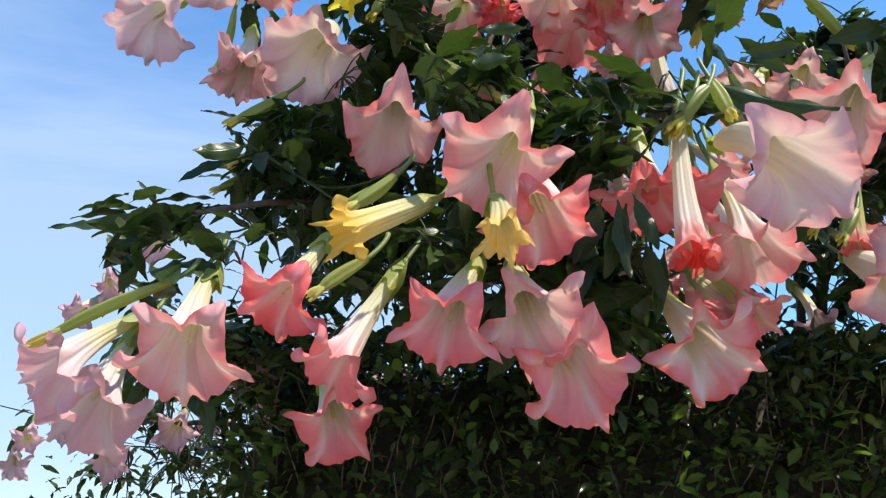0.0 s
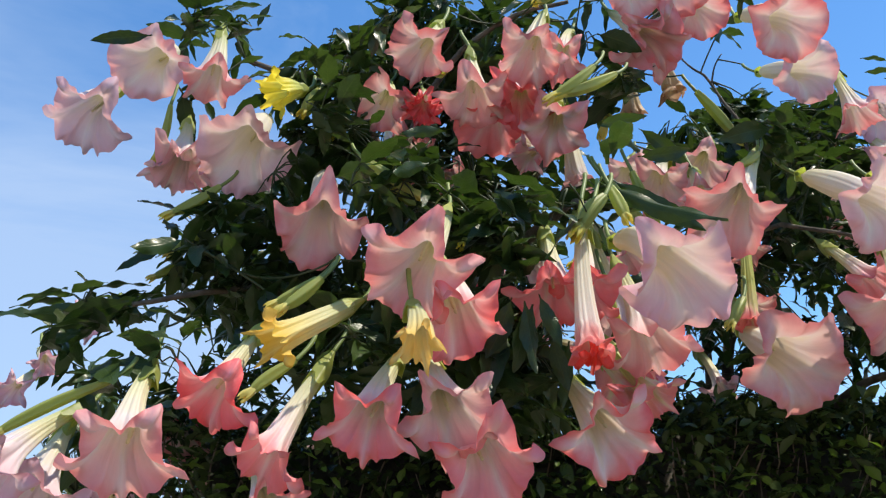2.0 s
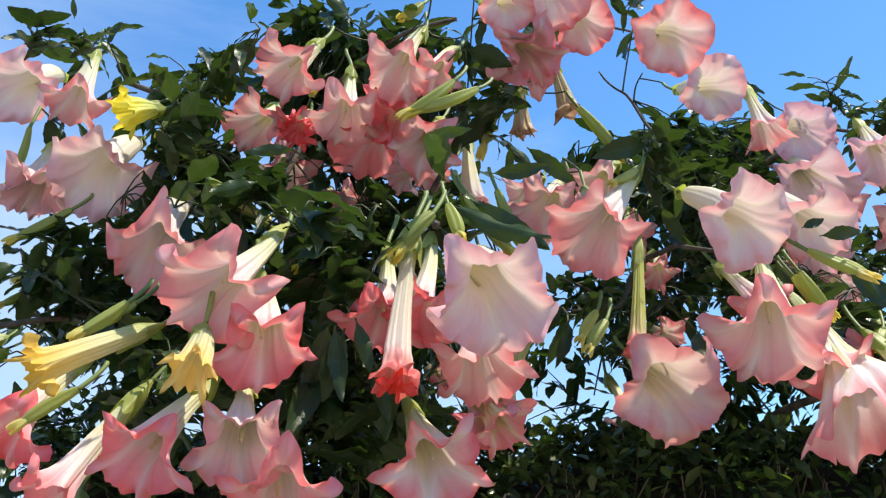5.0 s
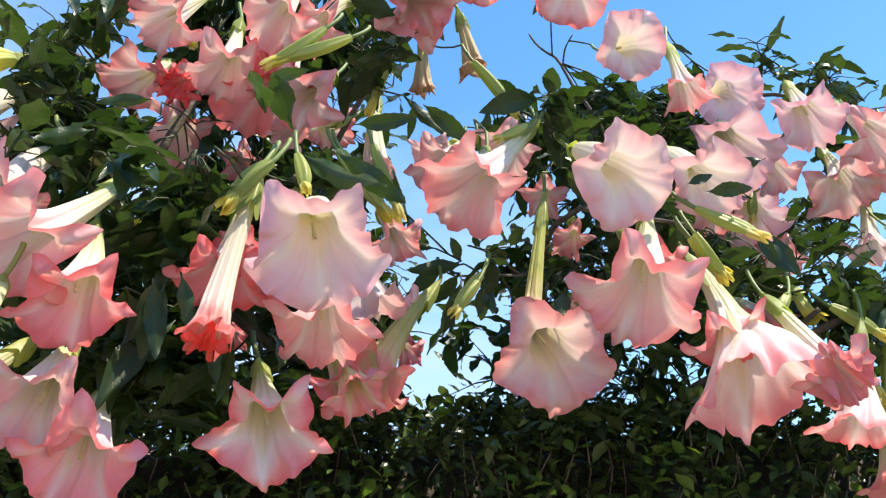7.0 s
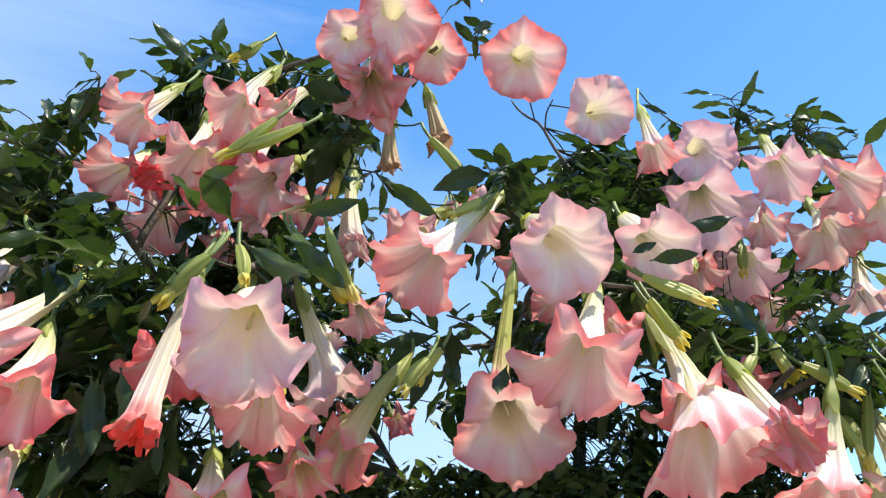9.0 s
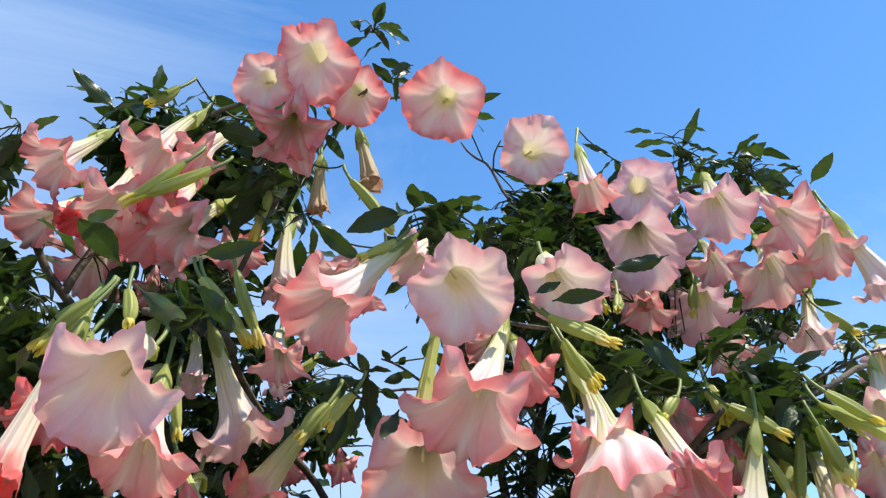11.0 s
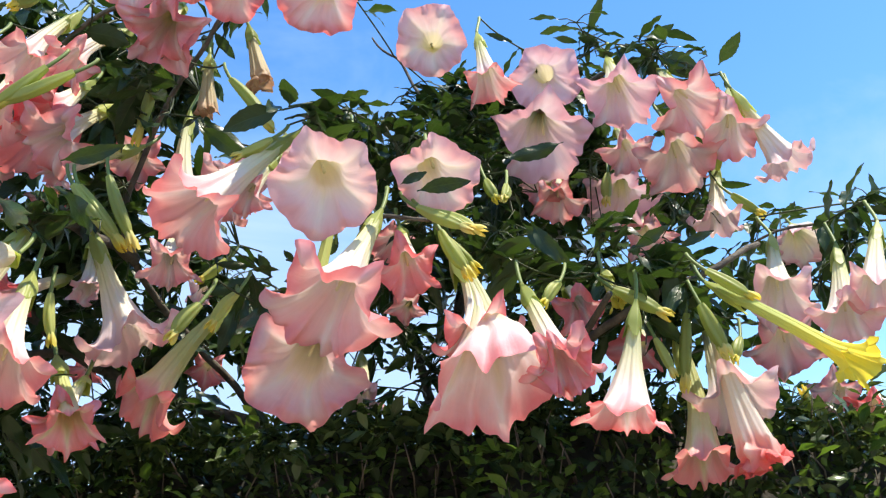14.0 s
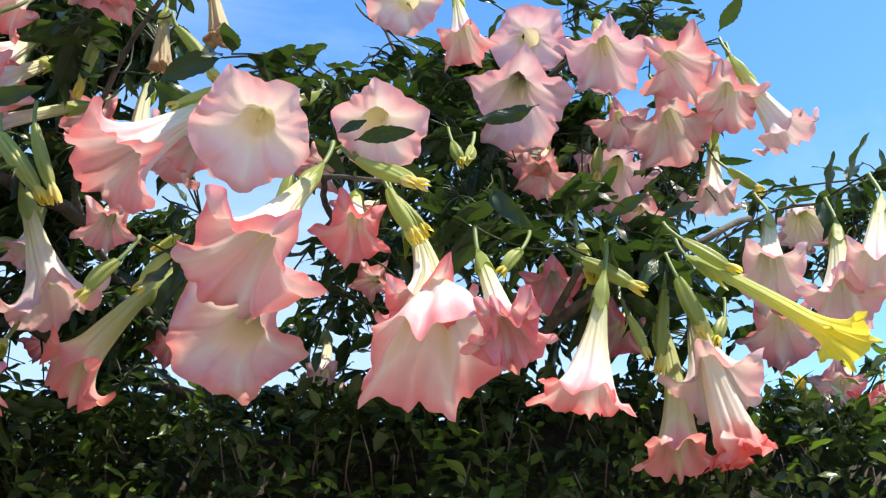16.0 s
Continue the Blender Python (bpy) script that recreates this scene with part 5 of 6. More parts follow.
limb([(0.32, 1.60, 2.28), (0.34, 1.30, 2.22), (0.34, 1.12, 2.15)], 0.014, 0.006)
limb([(0.50, 1.95, 2.00), (0.15, 1.75, 2.15), (0.05, 1.45, 2.35), (-0.05, 1.40, 2.50), (-0.25, 1.42, 2.60)], 0.015, 0.005)
limb([(0.15, 1.75, 2.15), (-0.10, 1.55, 2.12), (-0.20, 1.30, 2.08), (-0.35, 1.20, 2.02)], 0.010, 0.004)
limb([(0.05, 1.45, 2.35), (0.12, 1.48, 2.56), (0.25, 1.42, 2.68), (0.40, 1.36, 2.70)], 0.009, 0.004)
limb([(1.13, 1.93, 2.62), (1.32, 1.80, 2.70), (1.50, 1.78, 2.66)], 0.008, 0.003)
limb([(0.84, 2.10, 1.4), (1.00, 1.85, 1.92), (1.15, 1.62, 2.02), (1.32, 1.50, 2.08), (1.50, 1.55, 2.15)], 0.015, 0.005)
limb([(1.15, 1.62, 2.02), (1.45, 1.80, 2.20), (1.70, 1.80, 2.28), (2.00, 1.90, 2.30)], 0.004, 0.0025)
limb([(0.98, 1.98, 2.35), (0.93, 1.80, 2.62), (0.865, 1.82, 2.80), (0.835, 1.83, 2.85), (0.80, 1.835, 2.91)], 0.006, 0.0022)
limb([(0.868, 1.82, 2.795), (0.872, 1.80, 2.83), (0.893, 1.79, 2.867)], 0.0026, 0.0016)
limb([(0.60, 1.39, 2.71), (0.69, 1.44, 2.745), (0.765, 1.44, 2.735)], 0.0036, 0.0024)
limb([(0.50, 1.95, 2.00), (-0.2, 2.1, 1.85), (-0.7, 2.1, 1.85)], 0.014, 0.005)
limb([(1.15, 1.62, 2.02), (1.20, 1.45, 2.06)], 0.008, 0.005)
limb([(0.78, 1.66, 2.275), (0.72, 1.62, 2.19), (0.664, 1.59, 2.21), (0.61, 1.65, 2.265)], 0.004, 0.002)
limb([(0.72, 1.62, 2.19), (0.64, 1.52, 2.15), (0.58, 1.52, 2.15)], 0.003, 0.002)

VIEW_GAPS = [  # leaf-free spheres fitted to sky gaps in the camera's view: middle, reach
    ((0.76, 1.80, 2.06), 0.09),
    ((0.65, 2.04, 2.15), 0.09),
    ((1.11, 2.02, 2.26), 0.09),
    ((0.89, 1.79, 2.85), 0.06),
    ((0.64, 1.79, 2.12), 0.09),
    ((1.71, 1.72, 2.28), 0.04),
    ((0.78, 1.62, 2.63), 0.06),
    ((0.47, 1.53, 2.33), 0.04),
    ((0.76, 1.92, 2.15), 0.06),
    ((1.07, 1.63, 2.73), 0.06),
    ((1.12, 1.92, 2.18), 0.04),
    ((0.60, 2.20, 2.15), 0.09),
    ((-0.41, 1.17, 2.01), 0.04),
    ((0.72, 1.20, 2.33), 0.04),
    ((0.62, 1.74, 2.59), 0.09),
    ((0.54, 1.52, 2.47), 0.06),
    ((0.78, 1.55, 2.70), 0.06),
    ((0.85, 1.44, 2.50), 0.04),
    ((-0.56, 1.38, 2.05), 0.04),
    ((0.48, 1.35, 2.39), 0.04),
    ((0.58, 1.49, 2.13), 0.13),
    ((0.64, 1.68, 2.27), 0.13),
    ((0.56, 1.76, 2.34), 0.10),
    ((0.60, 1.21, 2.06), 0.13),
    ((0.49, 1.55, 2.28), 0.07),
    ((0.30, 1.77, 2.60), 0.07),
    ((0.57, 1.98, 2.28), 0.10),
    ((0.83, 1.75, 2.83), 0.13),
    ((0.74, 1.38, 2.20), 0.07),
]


def in_view_gap(p):
    return any((Vector(p) - Vector(c)).length < r for c, r in VIEW_GAPS)


# every stalk and shoot is joined to the nearest wood by a twig
twig_v, twig_f = [], []


def add_twig(a, b, r_a, r_b):
    a, b = Vector(a), Vector(b)
    d = (b - a).length
    sag = Vector((0, 0, 0.08 * d))
    # twigs that would cross a flower in the camera's view bow back
    if d > 0.06 and any(blocks_flower(a.lerp(b, s), 3) for s in (0.25, 0.5, 0.75)):
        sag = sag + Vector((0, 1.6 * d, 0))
    pts = bend(a, (b - a) * 0.6 + sag, b, (b - a) * 0.7 - sag * 0.6, max(4, min(9, int(d / 0.03) + 3)))
    v, f = tube([p - ORIGIN for p in pts], [r_a + (r_b - r_a) * i / (len(pts) - 1) for i in range(len(pts))], 6)
    n = len(twig_v)
    twig_v.extend(v)
    twig_f.extend(tuple(i + n for i in q) for q in f)
    return pts


def pierces_flower(p, q):
    """True where a straight twig from p to q would run through an open flower."""
    for a, b, r in FLOWERS:
        if (a - q).length < 0.07:
            continue
        for s in (0.15, 0.3, 0.45, 0.6, 0.75, 0.9):
            c = p.lerp(q, s)
            ax = b - a
            u = (c - a).dot(ax) / ax.length_squared
            if -0.1 < u < 1.1 and (a + ax * u - c).length < max(0.012, r * u):
                return True
    return False


grow = random.Random(4242)
wood = np.array([tuple(p) for p, r in LIMB_POINTS])
left = list(range(len(NODES)))
node_at = np.array([tuple(p) for p, r in NODES])
gap = np.array([np.min(np.sum((wood - q) ** 2, 1)) for q in node_at])
for _ in range(len(NODES)):
    k = int(np.argmin(np.where(gap < 0, 1e9, gap)))
    near = np.argsort(np.sum((wood - node_at[k]) ** 2, 1) + (3 * np.maximum(0, node_at[k][1] - wood[:, 1])) ** 2 + (2.5 * np.maximum(0, node_at[k][2] - wood[:, 2])) ** 2)[:200:8]
    j = int(near[0])
    best = 9
    for c in near:
        p, q = Vector(wood[c]), Vector(node_at[k])
        bad = 4 * pierces_flower(p, q) + sum(blocks_flower(p.lerp(q, s), 3) for s in (0.2, 0.5, 0.8)) + 8 * (p - q).length
        if bad < best:
            j, best = int(c), bad
        if bad < 0.4:
            break
    if best >= (1.6 if NODES[k][1] < 0.002 else 3.5):
        # links hiding flowers in view become a short stalk back among the leaves
        back = Vector((grow.uniform(-0.03, 0.03), 0.09, 0.05))
        start = Vector(node_at[k])
        if NODES[k][1] > 0.002 and not pierces_flower(start + back, start) and not blocks_flower(start + back, 3):
            add_twig(start + back, start, 0.0020, 0.0028)
        gap[k] = -1
        continue
    pts = add_twig(wood[j], node_at[k], 0.0022, 0.0016)
    # small leaves along the twig
    for p in pts[1:]:
        for _ in range(grow.randrange(1, 3)):
            way = Vector((grow.uniform(-1, 1), grow.uniform(-0.6, 0.9), grow.uniform(-0.8, 0.5)))
            ln = grow.uniform(0.045, 0.10)
            if not blocks_flower(p + way.normalized() * ln * 0.4) and not blocks_flower(p + way.normalized() * ln * 0.85):
                LEAF_PLACES.append((leaf_matrix(p, way, ln, grow.uniform(-0.8, 0.8), grow.uniform(0.8, 1.1)), grow.randrange(8)))
    fresh = np.array([tuple(p) for p in pts])
    wood = np.concatenate([wood, fresh])
    for q in range(len(fresh)):
        gap = np.where(gap < 0, gap, np.minimum(gap, np.sum((node_at - fresh[q]) ** 2, 1)))
    gap[k] = -1
for a, b in STEMS:
    if in_view_gap(a) or in_view_gap(b):
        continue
    v, f = tube([a - ORIGIN, (a + b) / 2 - ORIGIN + Vector((0, 0, 0.006)), b - ORIGIN], [0.0015, 0.0012, 0.0010], 5)
    n = len(twig_v)
    twig_v.extend(v)
    twig_f.extend(tuple(i + n for i in q) for q in f)


def joined_leaves(name, places, shapes, material, parent, origin, label):
    """Many leaves as one mesh."""
    vs, fs, us, n = [], [], [], 0
    for m, k in places:
        v, f, uv = shapes[k]
        a = np.array(m)
        vs.append(v @ a[:3, :3].T + a[:3, 3] - np.array(origin))
        fs.append(np.array(f) + n)
        us.append(uv)
        n += len(v)
    ob = part(name, mesh_of(name, np.concatenate(vs), np.concatenate(fs).tolist(), material, np.concatenate(us)), parent, label)
    return tagged(ob, kind="stuff")


def inner_leaves(middle, reach, count, size, seed):
    """Small leaves that fill the inside of the crown, on short side twigs."""
    rng = random.Random(seed + 300)
    mid = Vector(middle)
    for _ in range(count):
        while True:
            q = Vector((rng.uniform(-1, 1), rng.uniform(-1, 1), rng.uniform(-1, 1)))
            if q.length < 1:
                break
        foot = mid + Vector((q.x * reach[0], q.y * reach[1], q.z * reach[2]))
        # uneven growth leaves gaps
        if noise.noise(foot * 7.0) < -0.12:
            continue
        way = Vector((rng.uniform(-1, 1), rng.uniform(-0.8, 0.8), rng.uniform(-0.9, 0.5)))
        ln = size * rng.uniform(0.6, 1.2)
        if blocks_flower(foot + way.normalized() * ln * 0.6):
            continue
        LEAF_PLACES.append((leaf_matrix(foot, way, ln, rng.uniform(-0.8, 0.8), rng.uniform(0.85, 1.15)), rng.randrange(8)))
        INNER.append(foot)


INNER = []
inner_leaves((-0.05, 1.78, 2.25), (0.45, 0.22, 0.33), 620, 0.075, 1)
inner_leaves((0.18, 1.72, 2.12), (0.26, 0.22, 0.30), 330, 0.08, 2)
inner_leaves((1.12, 2.00, 2.40), (0.36, 0.18, 0.30), 520, 0.085, 3)
inner_leaves((1.42, 1.92, 2.20), (0.42, 0.18, 0.16), 360, 0.085, 4)
inner_leaves((-0.20, 2.05, 1.84), (0.65, 0.22, 0.22), 900, 0.050, 5)
inner_leaves((0.45, 2.05, 2.12), (0.30, 0.18, 0.22), 110, 0.070, 6)
inner_leaves((0.98, 1.75, 2.14), (0.24, 0.16, 0.12), 60, 0.085, 7)
inner_leaves((-0.72, 2.10, 1.80), (0.30, 0.20, 0.20), 480, 0.045, 8)
inner_leaves((1.08, 1.98, 2.75), (0.16, 0.10, 0.130), 360, 0.095, 9)
inner_leaves((1.26, 2.02, 2.63), (0.14, 0.10, 0.100), 210, 0.095, 10)
inner_leaves((0.18, 1.62, 2.70), (0.16, 0.12, 0.130), 300, 0.095, 11)
inner_leaves((0.14, 1.60, 2.43), (0.13, 0.12, 0.100), 195, 0.095, 12)
inner_leaves((0.39, 1.75, 2.51), (0.12, 0.10, 0.080), 90, 0.095, 13)
inner_leaves((-0.13, 1.45, 2.12), (0.16, 0.12, 0.120), 240, 0.090, 14)
inner_leaves((0.73, 1.75, 2.56), (0.14, 0.12, 0.100), 135, 0.095, 15)
inner_leaves((1.79, 1.95, 2.30), (0.16, 0.10, 0.035), 180, 0.070, 16)
inner_leaves((1.04, 2.20, 2.83), (0.13, 0.06, 0.130), 330, 0.080, 17)
inner_leaves((1.21, 2.20, 2.62), (0.16, 0.06, 0.100), 300, 0.080, 18)
inner_leaves((1.45, 2.15, 2.52), (0.15, 0.06, 0.090), 225, 0.080, 19)
inner_leaves((1.31, 2.05, 2.85), (0.10, 0.05, 0.060), 75, 0.080, 20)
inner_leaves((0.35, 1.68, 2.75), (0.10, 0.08, 0.070), 195, 0.095, 21)
inner_leaves((0.13, 1.75, 2.76), (0.13, 0.08, 0.100), 270, 0.095, 22)
inner_leaves((0.23, 1.75, 2.55), (0.10, 0.08, 0.080), 105, 0.095, 23)
inner_leaves((0.99, 1.80, 2.49), (0.12, 0.08, 0.130), 200, 0.090, 24)
inner_leaves((1.03, 1.90, 2.34), (0.18, 0.08, 0.070), 200, 0.080, 25)
inner_leaves((0.12, 1.55, 2.81), (0.12, 0.08, 0.080), 180, 0.090, 26)
inner_leaves((0.34, 1.60, 2.79), (0.10, 0.08, 0.060), 120, 0.090, 27)
inner_leaves((1.20, 2.10, 2.59), (0.12, 0.06, 0.080), 160, 0.085, 28)
inner_leaves((0.11, 1.75, 2.34), (0.11, 0.09, 0.110), 160, 0.090, 29)
inner_leaves((0.19, 1.80, 2.43), (0.09, 0.07, 0.090), 110, 0.090, 30)
inner_leaves((0.25, 1.85, 2.18), (0.10, 0.08, 0.100), 140, 0.090, 31)
inner_leaves((0.40, 2.05, 2.30), (0.08, 0.06, 0.080), 90, 0.090, 32)
inner_leaves((0.33, 1.90, 2.37), (0.07, 0.06, 0.070), 70, 0.090, 33)
inner_leaves((1.24, 1.95, 2.62), (0.10, 0.08, 0.100), 130, 0.090, 34)
inner_leaves((1.38, 2.10, 2.56), (0.08, 0.06, 0.080), 90, 0.090, 35)
inner_leaves((0.04, 1.70, 2.71), (0.10, 0.08, 0.100), 140, 0.090, 36)
inner_leaves((0.26, 1.60, 2.76), (0.08, 0.06, 0.080), 90, 0.090, 37)
inner_leaves((0.16, 1.80, 2.38), (0.10, 0.08, 0.100), 120, 0.090, 38)
inner_leaves((0.33, 1.90, 2.30), (0.10, 0.08, 0.100), 120, 0.090, 39)
inner_leaves((-0.48, 1.60, 1.91), (0.10, 0.08, 0.100), 140, 0.090, 40)
inner_leaves((-0.24, 1.70, 2.42), (0.10, 0.08, 0.100), 120, 0.090, 41)
inner_leaves((1.01, 2.00, 2.76), (0.10, 0.08, 0.100), 130, 0.090, 42)
inner_leaves((0.79, 2.15, 2.41), (0.08, 0.06, 0.080), 90, 0.090, 43)
inner_leaves((0.66, 2.10, 2.21), (0.09, 0.07, 0.090), 110, 0.090, 44)
inner_leaves((0.27, 1.90, 2.02), (0.10, 0.08, 0.100), 120, 0.090, 45)
wood_now = wood[::3]
for q in INNER[::2]:
    j = int(np.argmin(np.sum((wood_now - np.array(q)) ** 2, 1)))
    a = Vector(wood_now[j])
    if (a - q).length < 0.16 and not in_view_gap(q):
        v, f = tube([a - ORIGIN, (a + q) / 2 - ORIGIN + Vector((0, 0, 0.008)), q - ORIGIN], [0.0024, 0.0018, 0.0012], 5)
        n = len(twig_v)
        twig_v.extend(v)
        twig_f.extend(tuple(i + n for i in w) for w in f)
twig_growth = part("twig_growth", mesh_of("twig_growth", twig_v, twig_f, TWIG_GREEN), shrub, "thin green and brown twigs")
tagged(twig_growth, kind="stuff")

LEAF_PLACES = [(m, k) for n, (m, k) in enumerate(LEAF_PLACES) if n in STANDING or not in_view_gap(m.translation)]

# no leaf runs through a flower
ends = np.array([[tuple(m @ Vector((0, q, 0))) for q in (0.02, 0.15, 0.3, 0.45, 0.6, 0.75, 0.9, 1.0)] for m, k in LEAF_PLACES])
through_one = np.zeros(len(LEAF_PLACES), bool)
for a, b, r in FLOWERS:
    ax = np.array(b - a)
    rel = ends - np.array(a)
    u = rel @ ax / (ax @ ax)
    off = np.linalg.norm(rel - u[..., None] * ax, axis=2)
    through_one |= ((u > 0.06) & (u < 1.04) & (off < np.maximum(0.014, r * np.abs(u) ** 0.8))).any(1)
LEAF_PLACES = [p for p, bad in zip(LEAF_PLACES, through_one) if not bad]

# no thicket is closer than leaves can grow
room = collections.Counter()
kept = []
for m, k in LEAF_PLACES:
    p = m.translation
    cell = (int(p.x // 0.06), int(p.y // 0.06), int(p.z // 0.06))
    room[cell] += 1
    if room[cell] <= 8:
        kept.append((m, k))
LEAF_PLACES = kept

# the leaves nearest the path stand alone, the others are joined
order = sorted(range(len(LEAF_PLACES)), key=lambda i: LEAF_PLACES[i][0].translation.y)
for i in order[:300]:
    m, k = LEAF_PLACES[i]
    ob = part("leaf", LEAF_MESHES[k], shrub)
    ob.matrix_basis = Matrix.Translation(-ORIGIN) @ m
joined_leaves("foliage", [LEAF_PLACES[i] for i in order[300:]], LEAF_SHAPES, LEAF, shrub, ORIGIN, "dark green pointed leaves")


# ---------------------------------------------------------------- ground and hedge
def make_ground():
    n = 60
    xs = np.linspace(-1, 1, n)
    gx, gy = np.meshgrid(np.sign(xs) * np.abs(xs) ** 3 * 2500, np.sign(xs) * np.abs(xs) ** 3 * 2500)
    v = np.stack([gx.ravel(), gy.ravel(), np.zeros(n * n)], 1)
    ob = new("ground", mesh_of("ground", v, grid_faces(n, n, close=False), BOUNCE_GROUND))
    tagged(ob, "plain unseen ground, pale to bounce sunlight upward", "ground", kind="structure")


make_ground()

cable = new("overhead_cable")
v, f = tube([(-6.08, 6.0, 3.23), (-7.4, 15.0, 3.95), (-7.62, 16.5, 4.07), (-11.0, 40.0, 5.9)], [0.012] * 4, 6)
part("strand", mesh_of("strand", v, f, WIRE), cable)
tagged(cable, "thin black overhead cable far behind the shrub", "cable")

hedge = new("hedge")
hedge.location = (1.0, 2.0, 0.0)
tagged(hedge, "clipped dense hedge of small dark green leaves below the shrub", "hedge")
HX0, HX1, HY0, HY1, HTOP = -0.45, 3.6, 1.66, 2.55, 1.945


def hedge_top(x, y):
    return HTOP + 0.035 * noise.noise(Vector((x * 3.1, y * 3.1, 0))) + 0.02 * noise.noise(Vector((x * 9, y * 9, 4))) - 0.10 * max(0.0, min(1.0, (x - 1.2) / 0.5)) + 0.06 * (y - HY0)


def hedge_front(x, z):
    return HY0 + 0.06 * noise.noise(Vector((x * 2.7, 3, z * 2.7))) + 0.03 * noise.noise(Vector((x * 8, 9, z * 8)))


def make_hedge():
    # a solid core for the inner twigs, hedge shade put into its near-black colour
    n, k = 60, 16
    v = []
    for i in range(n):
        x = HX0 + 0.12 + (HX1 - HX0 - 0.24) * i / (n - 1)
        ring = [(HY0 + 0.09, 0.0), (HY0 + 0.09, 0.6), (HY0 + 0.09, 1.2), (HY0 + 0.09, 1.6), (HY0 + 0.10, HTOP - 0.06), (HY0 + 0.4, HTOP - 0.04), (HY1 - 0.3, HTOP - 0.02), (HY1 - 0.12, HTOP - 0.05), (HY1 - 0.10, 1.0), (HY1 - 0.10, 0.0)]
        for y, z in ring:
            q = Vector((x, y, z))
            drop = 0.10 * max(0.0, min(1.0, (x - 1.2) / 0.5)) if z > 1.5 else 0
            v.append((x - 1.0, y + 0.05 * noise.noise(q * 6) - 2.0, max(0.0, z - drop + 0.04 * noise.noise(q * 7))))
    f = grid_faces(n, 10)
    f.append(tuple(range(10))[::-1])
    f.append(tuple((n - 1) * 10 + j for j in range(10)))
    part("twig_core", mesh_of("twig_core", v, f, SHADED_TWIG), hedge, "solid twig core, inner shade in its near-black colour")
    rng = random.Random(77)
    shapes = [leaf_shape(k + 100, wide=0.42, rows=6, cols=3, curl=0.3) for k in range(6)]
    meshes = [mesh_of("hedge_leaf", a, b, HEDGE_LEAF, c) for a, b, c in shapes]
    places = []
    for _ in range(27000):
        x = rng.uniform(HX0, HX1) if rng.random() < 0.25 else rng.uniform(HX0, 2.4)
        if rng.random() < 0.72:
            z = 1.975 - 0.77 * rng.random() ** 1.2 if rng.random() < 0.85 else rng.uniform(0.1, 1.3)
            y = hedge_front(x, z) + abs(rng.gauss(0, 0.065))
            if z > hedge_top(x, y):
                continue
            out = Vector((0, -1, 0.35))
        else:
            y = HY0 + (HY1 - HY0) * rng.random() ** 1.5
            z = hedge_top(x, y) - abs(rng.gauss(0, 0.03))
            out = Vector((0, -0.3, 1))
        way = out * 0.55 + Vector((rng.uniform(-1, 1), rng.uniform(-0.8, 0.5), rng.uniform(-0.9, 0.9)))
        ln = 0.018 + 0.040 * rng.random() ** 2.4
        places.append((leaf_matrix(Vector((x, y, z)), way, ln, rng.uniform(-1.0, 1.0)), rng.randrange(6)))
    # its back and its two ends
    for _ in range(5200):
        z = HTOP * rng.random() ** 0.7
        if rng.random() < 0.7:
            x, y, out = rng.uniform(HX0, HX1), HY1 - 0.08 + abs(rng.gauss(0, 0.04)), Vector((0, 1, 0.3))
        else:
            end = rng.random() < 0.5
            x = HX0 + 0.10 - abs(rng.gauss(0, 0.04)) if end else HX1 - 0.10 + abs(rng.gauss(0, 0.04))
            y, out = rng.uniform(HY0, HY1), Vector((-1 if end else 1, 0, 0.3))
        way = out * 0.5 + Vector((rng.uniform(-1, 1), rng.uniform(-1, 1), rng.uniform(-0.9, 0.9)))
        places.append((leaf_matrix(Vector((x, y, z)), way, rng.uniform(0.035, 0.07), rng.uniform(-1.0, 1.0)), rng.randrange(6)))
    # its broad top
    for _ in range(3600):
        x, y = rng.uniform(0.6, HX1 - 0.05), rng.uniform(HY0 + 0.1, HY1 - 0.05)
        way = Vector((rng.uniform(-1, 1), rng.uniform(-1, 1), rng.uniform(-0.1, 0.9)))
        places.append((leaf_matrix(Vector((x, y, hedge_top(x, y) - 0.02 - abs(rng.gauss(0, 0.02)))), way, rng.uniform(0.03, 0.065), rng.uniform(-1.0, 1.0)), rng.randrange(6)))
    # shoots that stand out from the face
    for _ in range(110):
        x, z = rng.uniform(HX0, 2.4), 1.92 - 0.45 * rng.random()
        y = hedge_front(x, z) - 0.015
        if z > hedge_top(x, y):
            z = hedge_top(x, y)
        for k in range(6):
            places.append((leaf_matrix(Vector((x + rng.uniform(-0.02, 0.02), y - 0.008 * k, z + 0.010 * k)), Vector((rng.uniform(-1, 1), rng.uniform(-0.9, 0.1), rng.uniform(-0.3, 0.8))), rng.uniform(0.024, 0.048), rng.uniform(-0.8, 0.8)), rng.randrange(6)))
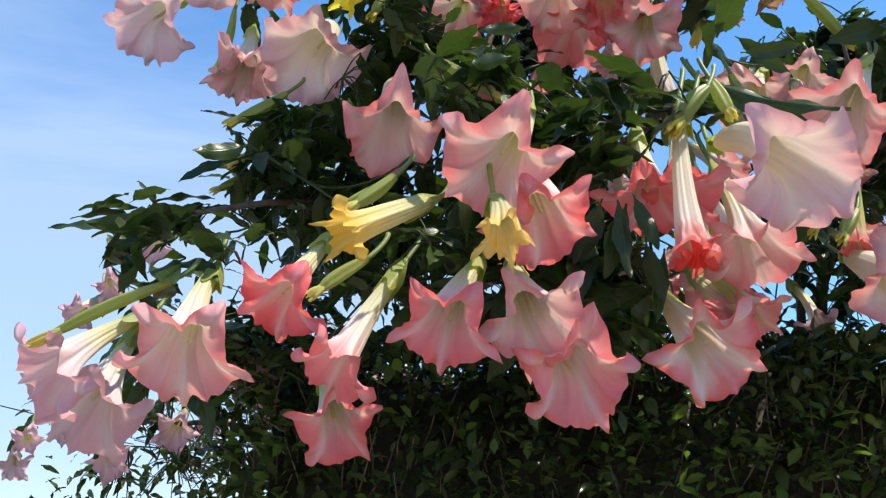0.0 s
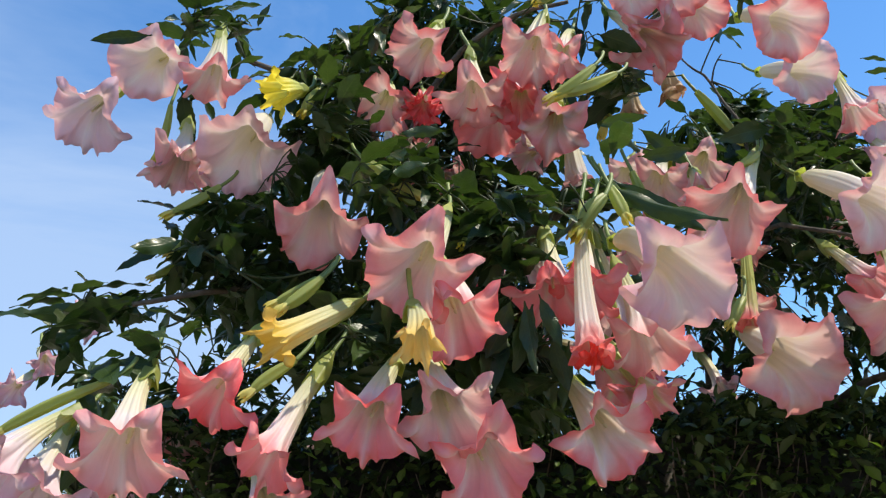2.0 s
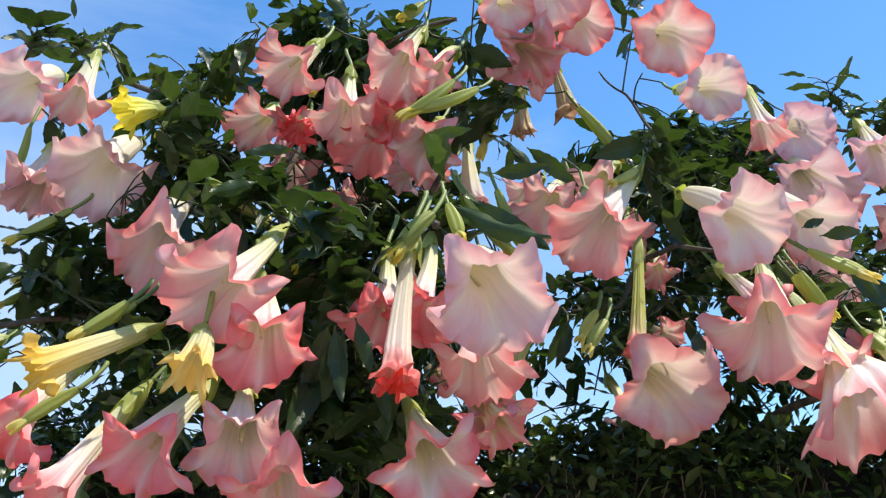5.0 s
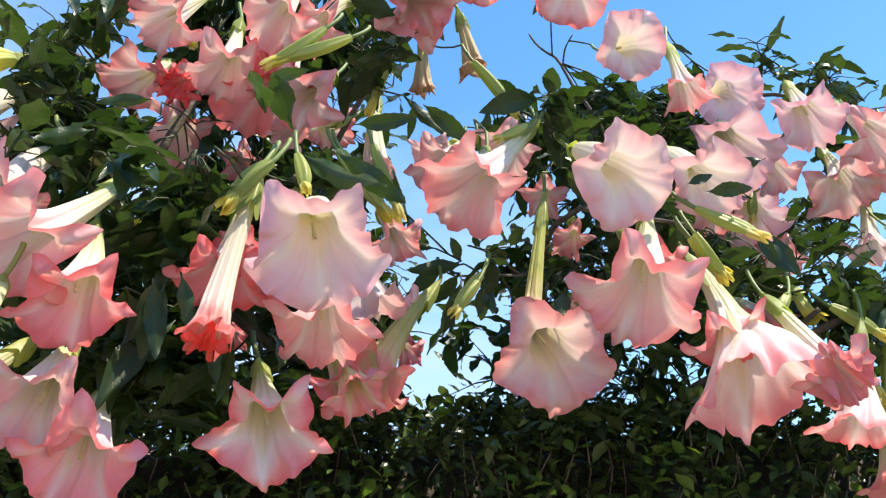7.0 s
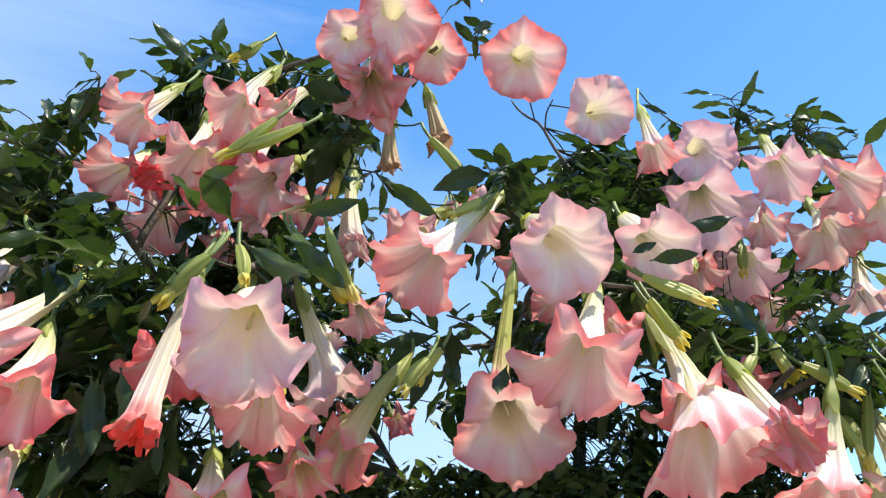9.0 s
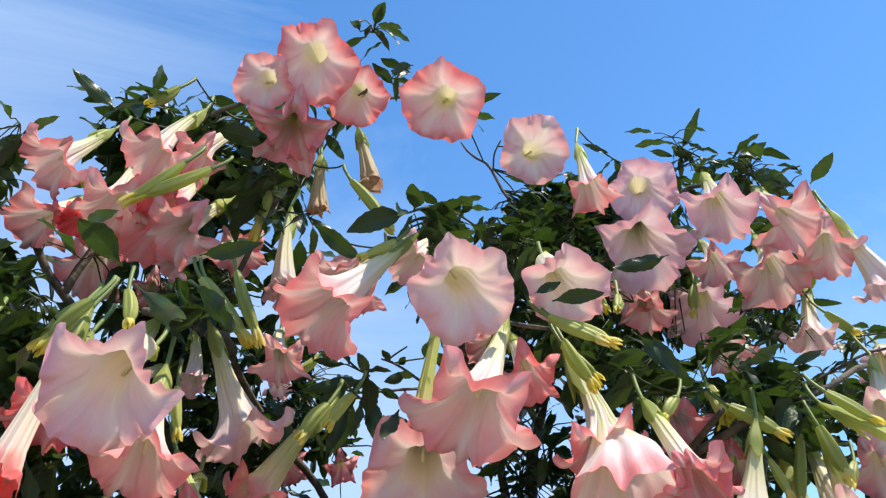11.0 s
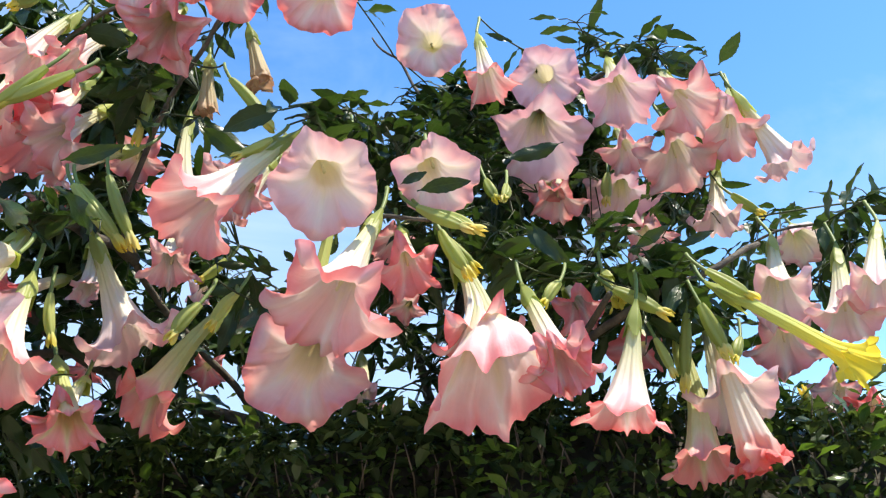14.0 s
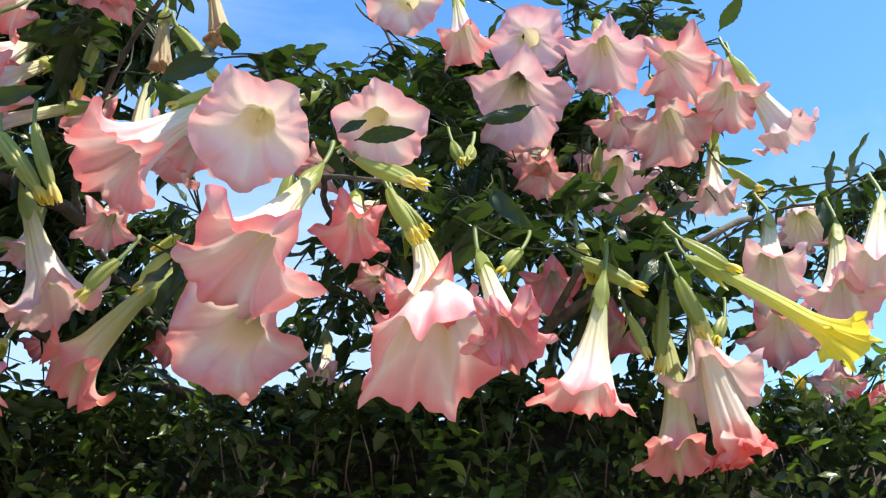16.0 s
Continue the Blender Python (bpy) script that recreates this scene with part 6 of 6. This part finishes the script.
    sv, sf = [], []
    for _ in range(380):
        x, z = rng.uniform(HX0, 2.6), 1.93 - 0.5 * rng.random()
        y = hedge_front(x, z)
        a = Vector((x - 1.0, y + 0.07 - 2.0, z - rng.uniform(0.05, 0.12)))
        b = Vector((x - 1.0 + rng.uniform(-0.05, 0.05), y - rng.uniform(-0.02, 0.02) - 2.0, min(z, hedge_top(x, y)) + rng.uniform(0.0, 0.03)))
        v, f = tube([a, a.lerp(b, 0.5) + Vector((rng.uniform(-0.01, 0.01), -0.01, 0)), b], [0.0022, 0.0016, 0.0010], 5)
        q = len(sv)
        sv.extend(v)
        sf.extend(tuple(i + q for i in g) for g in f)
    tagged(part("sprig_growth", mesh_of("sprig_growth", sv, sf, SPRIG), hedge, "thin grey-brown sprigs"), kind="stuff")
    # scattered lighter leaves, toned as if the sun reached them
    sunlit_shapes = [leaf_shape(k + 200, wide=0.52, rows=8, cols=5, curl=0.25) for k in range(4)]
    young = []
    for _ in range(230):
        x, z = rng.uniform(HX0, 2.3), 1.88 - 0.32 * rng.random() ** 0.8
        y = hedge_front(x, z) - 0.02
        for k in range(rng.randrange(2, 6)):
            young.append((leaf_matrix(Vector((x + rng.uniform(-0.03, 0.03), y - 0.006 * k, z + 0.014 * k)), Vector((rng.uniform(-1, 1), rng.uniform(-0.9, 0.0), rng.uniform(-0.5, 0.7))), 0.018 + 0.030 * rng.random() ** 2, rng.uniform(-0.8, 0.8)), rng.randrange(4)))
    joined_leaves("young_foliage", young, sunlit_shapes, SUNLIT_LEAF, hedge, (1.0, 2.0, 0.0), "light green leaves, partly toned as sunlit")
    near = [p for p in places if p[0].translation.y < HY0 + 0.01 and p[0].translation.z > 1.72]
    near = near[:: max(1, len(near) // 250)][:250]
    chosen = {id(p) for p in near}
    for m, k in near:
        ob = part("leaf", meshes[k], hedge)
        ob.matrix_basis = Matrix.Translation((-1.0, -2.0, 0)) @ m
    joined_leaves("hedge_foliage", [p for p in places if id(p) not in chosen], shapes, HEDGE_LEAF, hedge, (1.0, 2.0, 0.0), "small dark glossy leaves")


make_hedge()
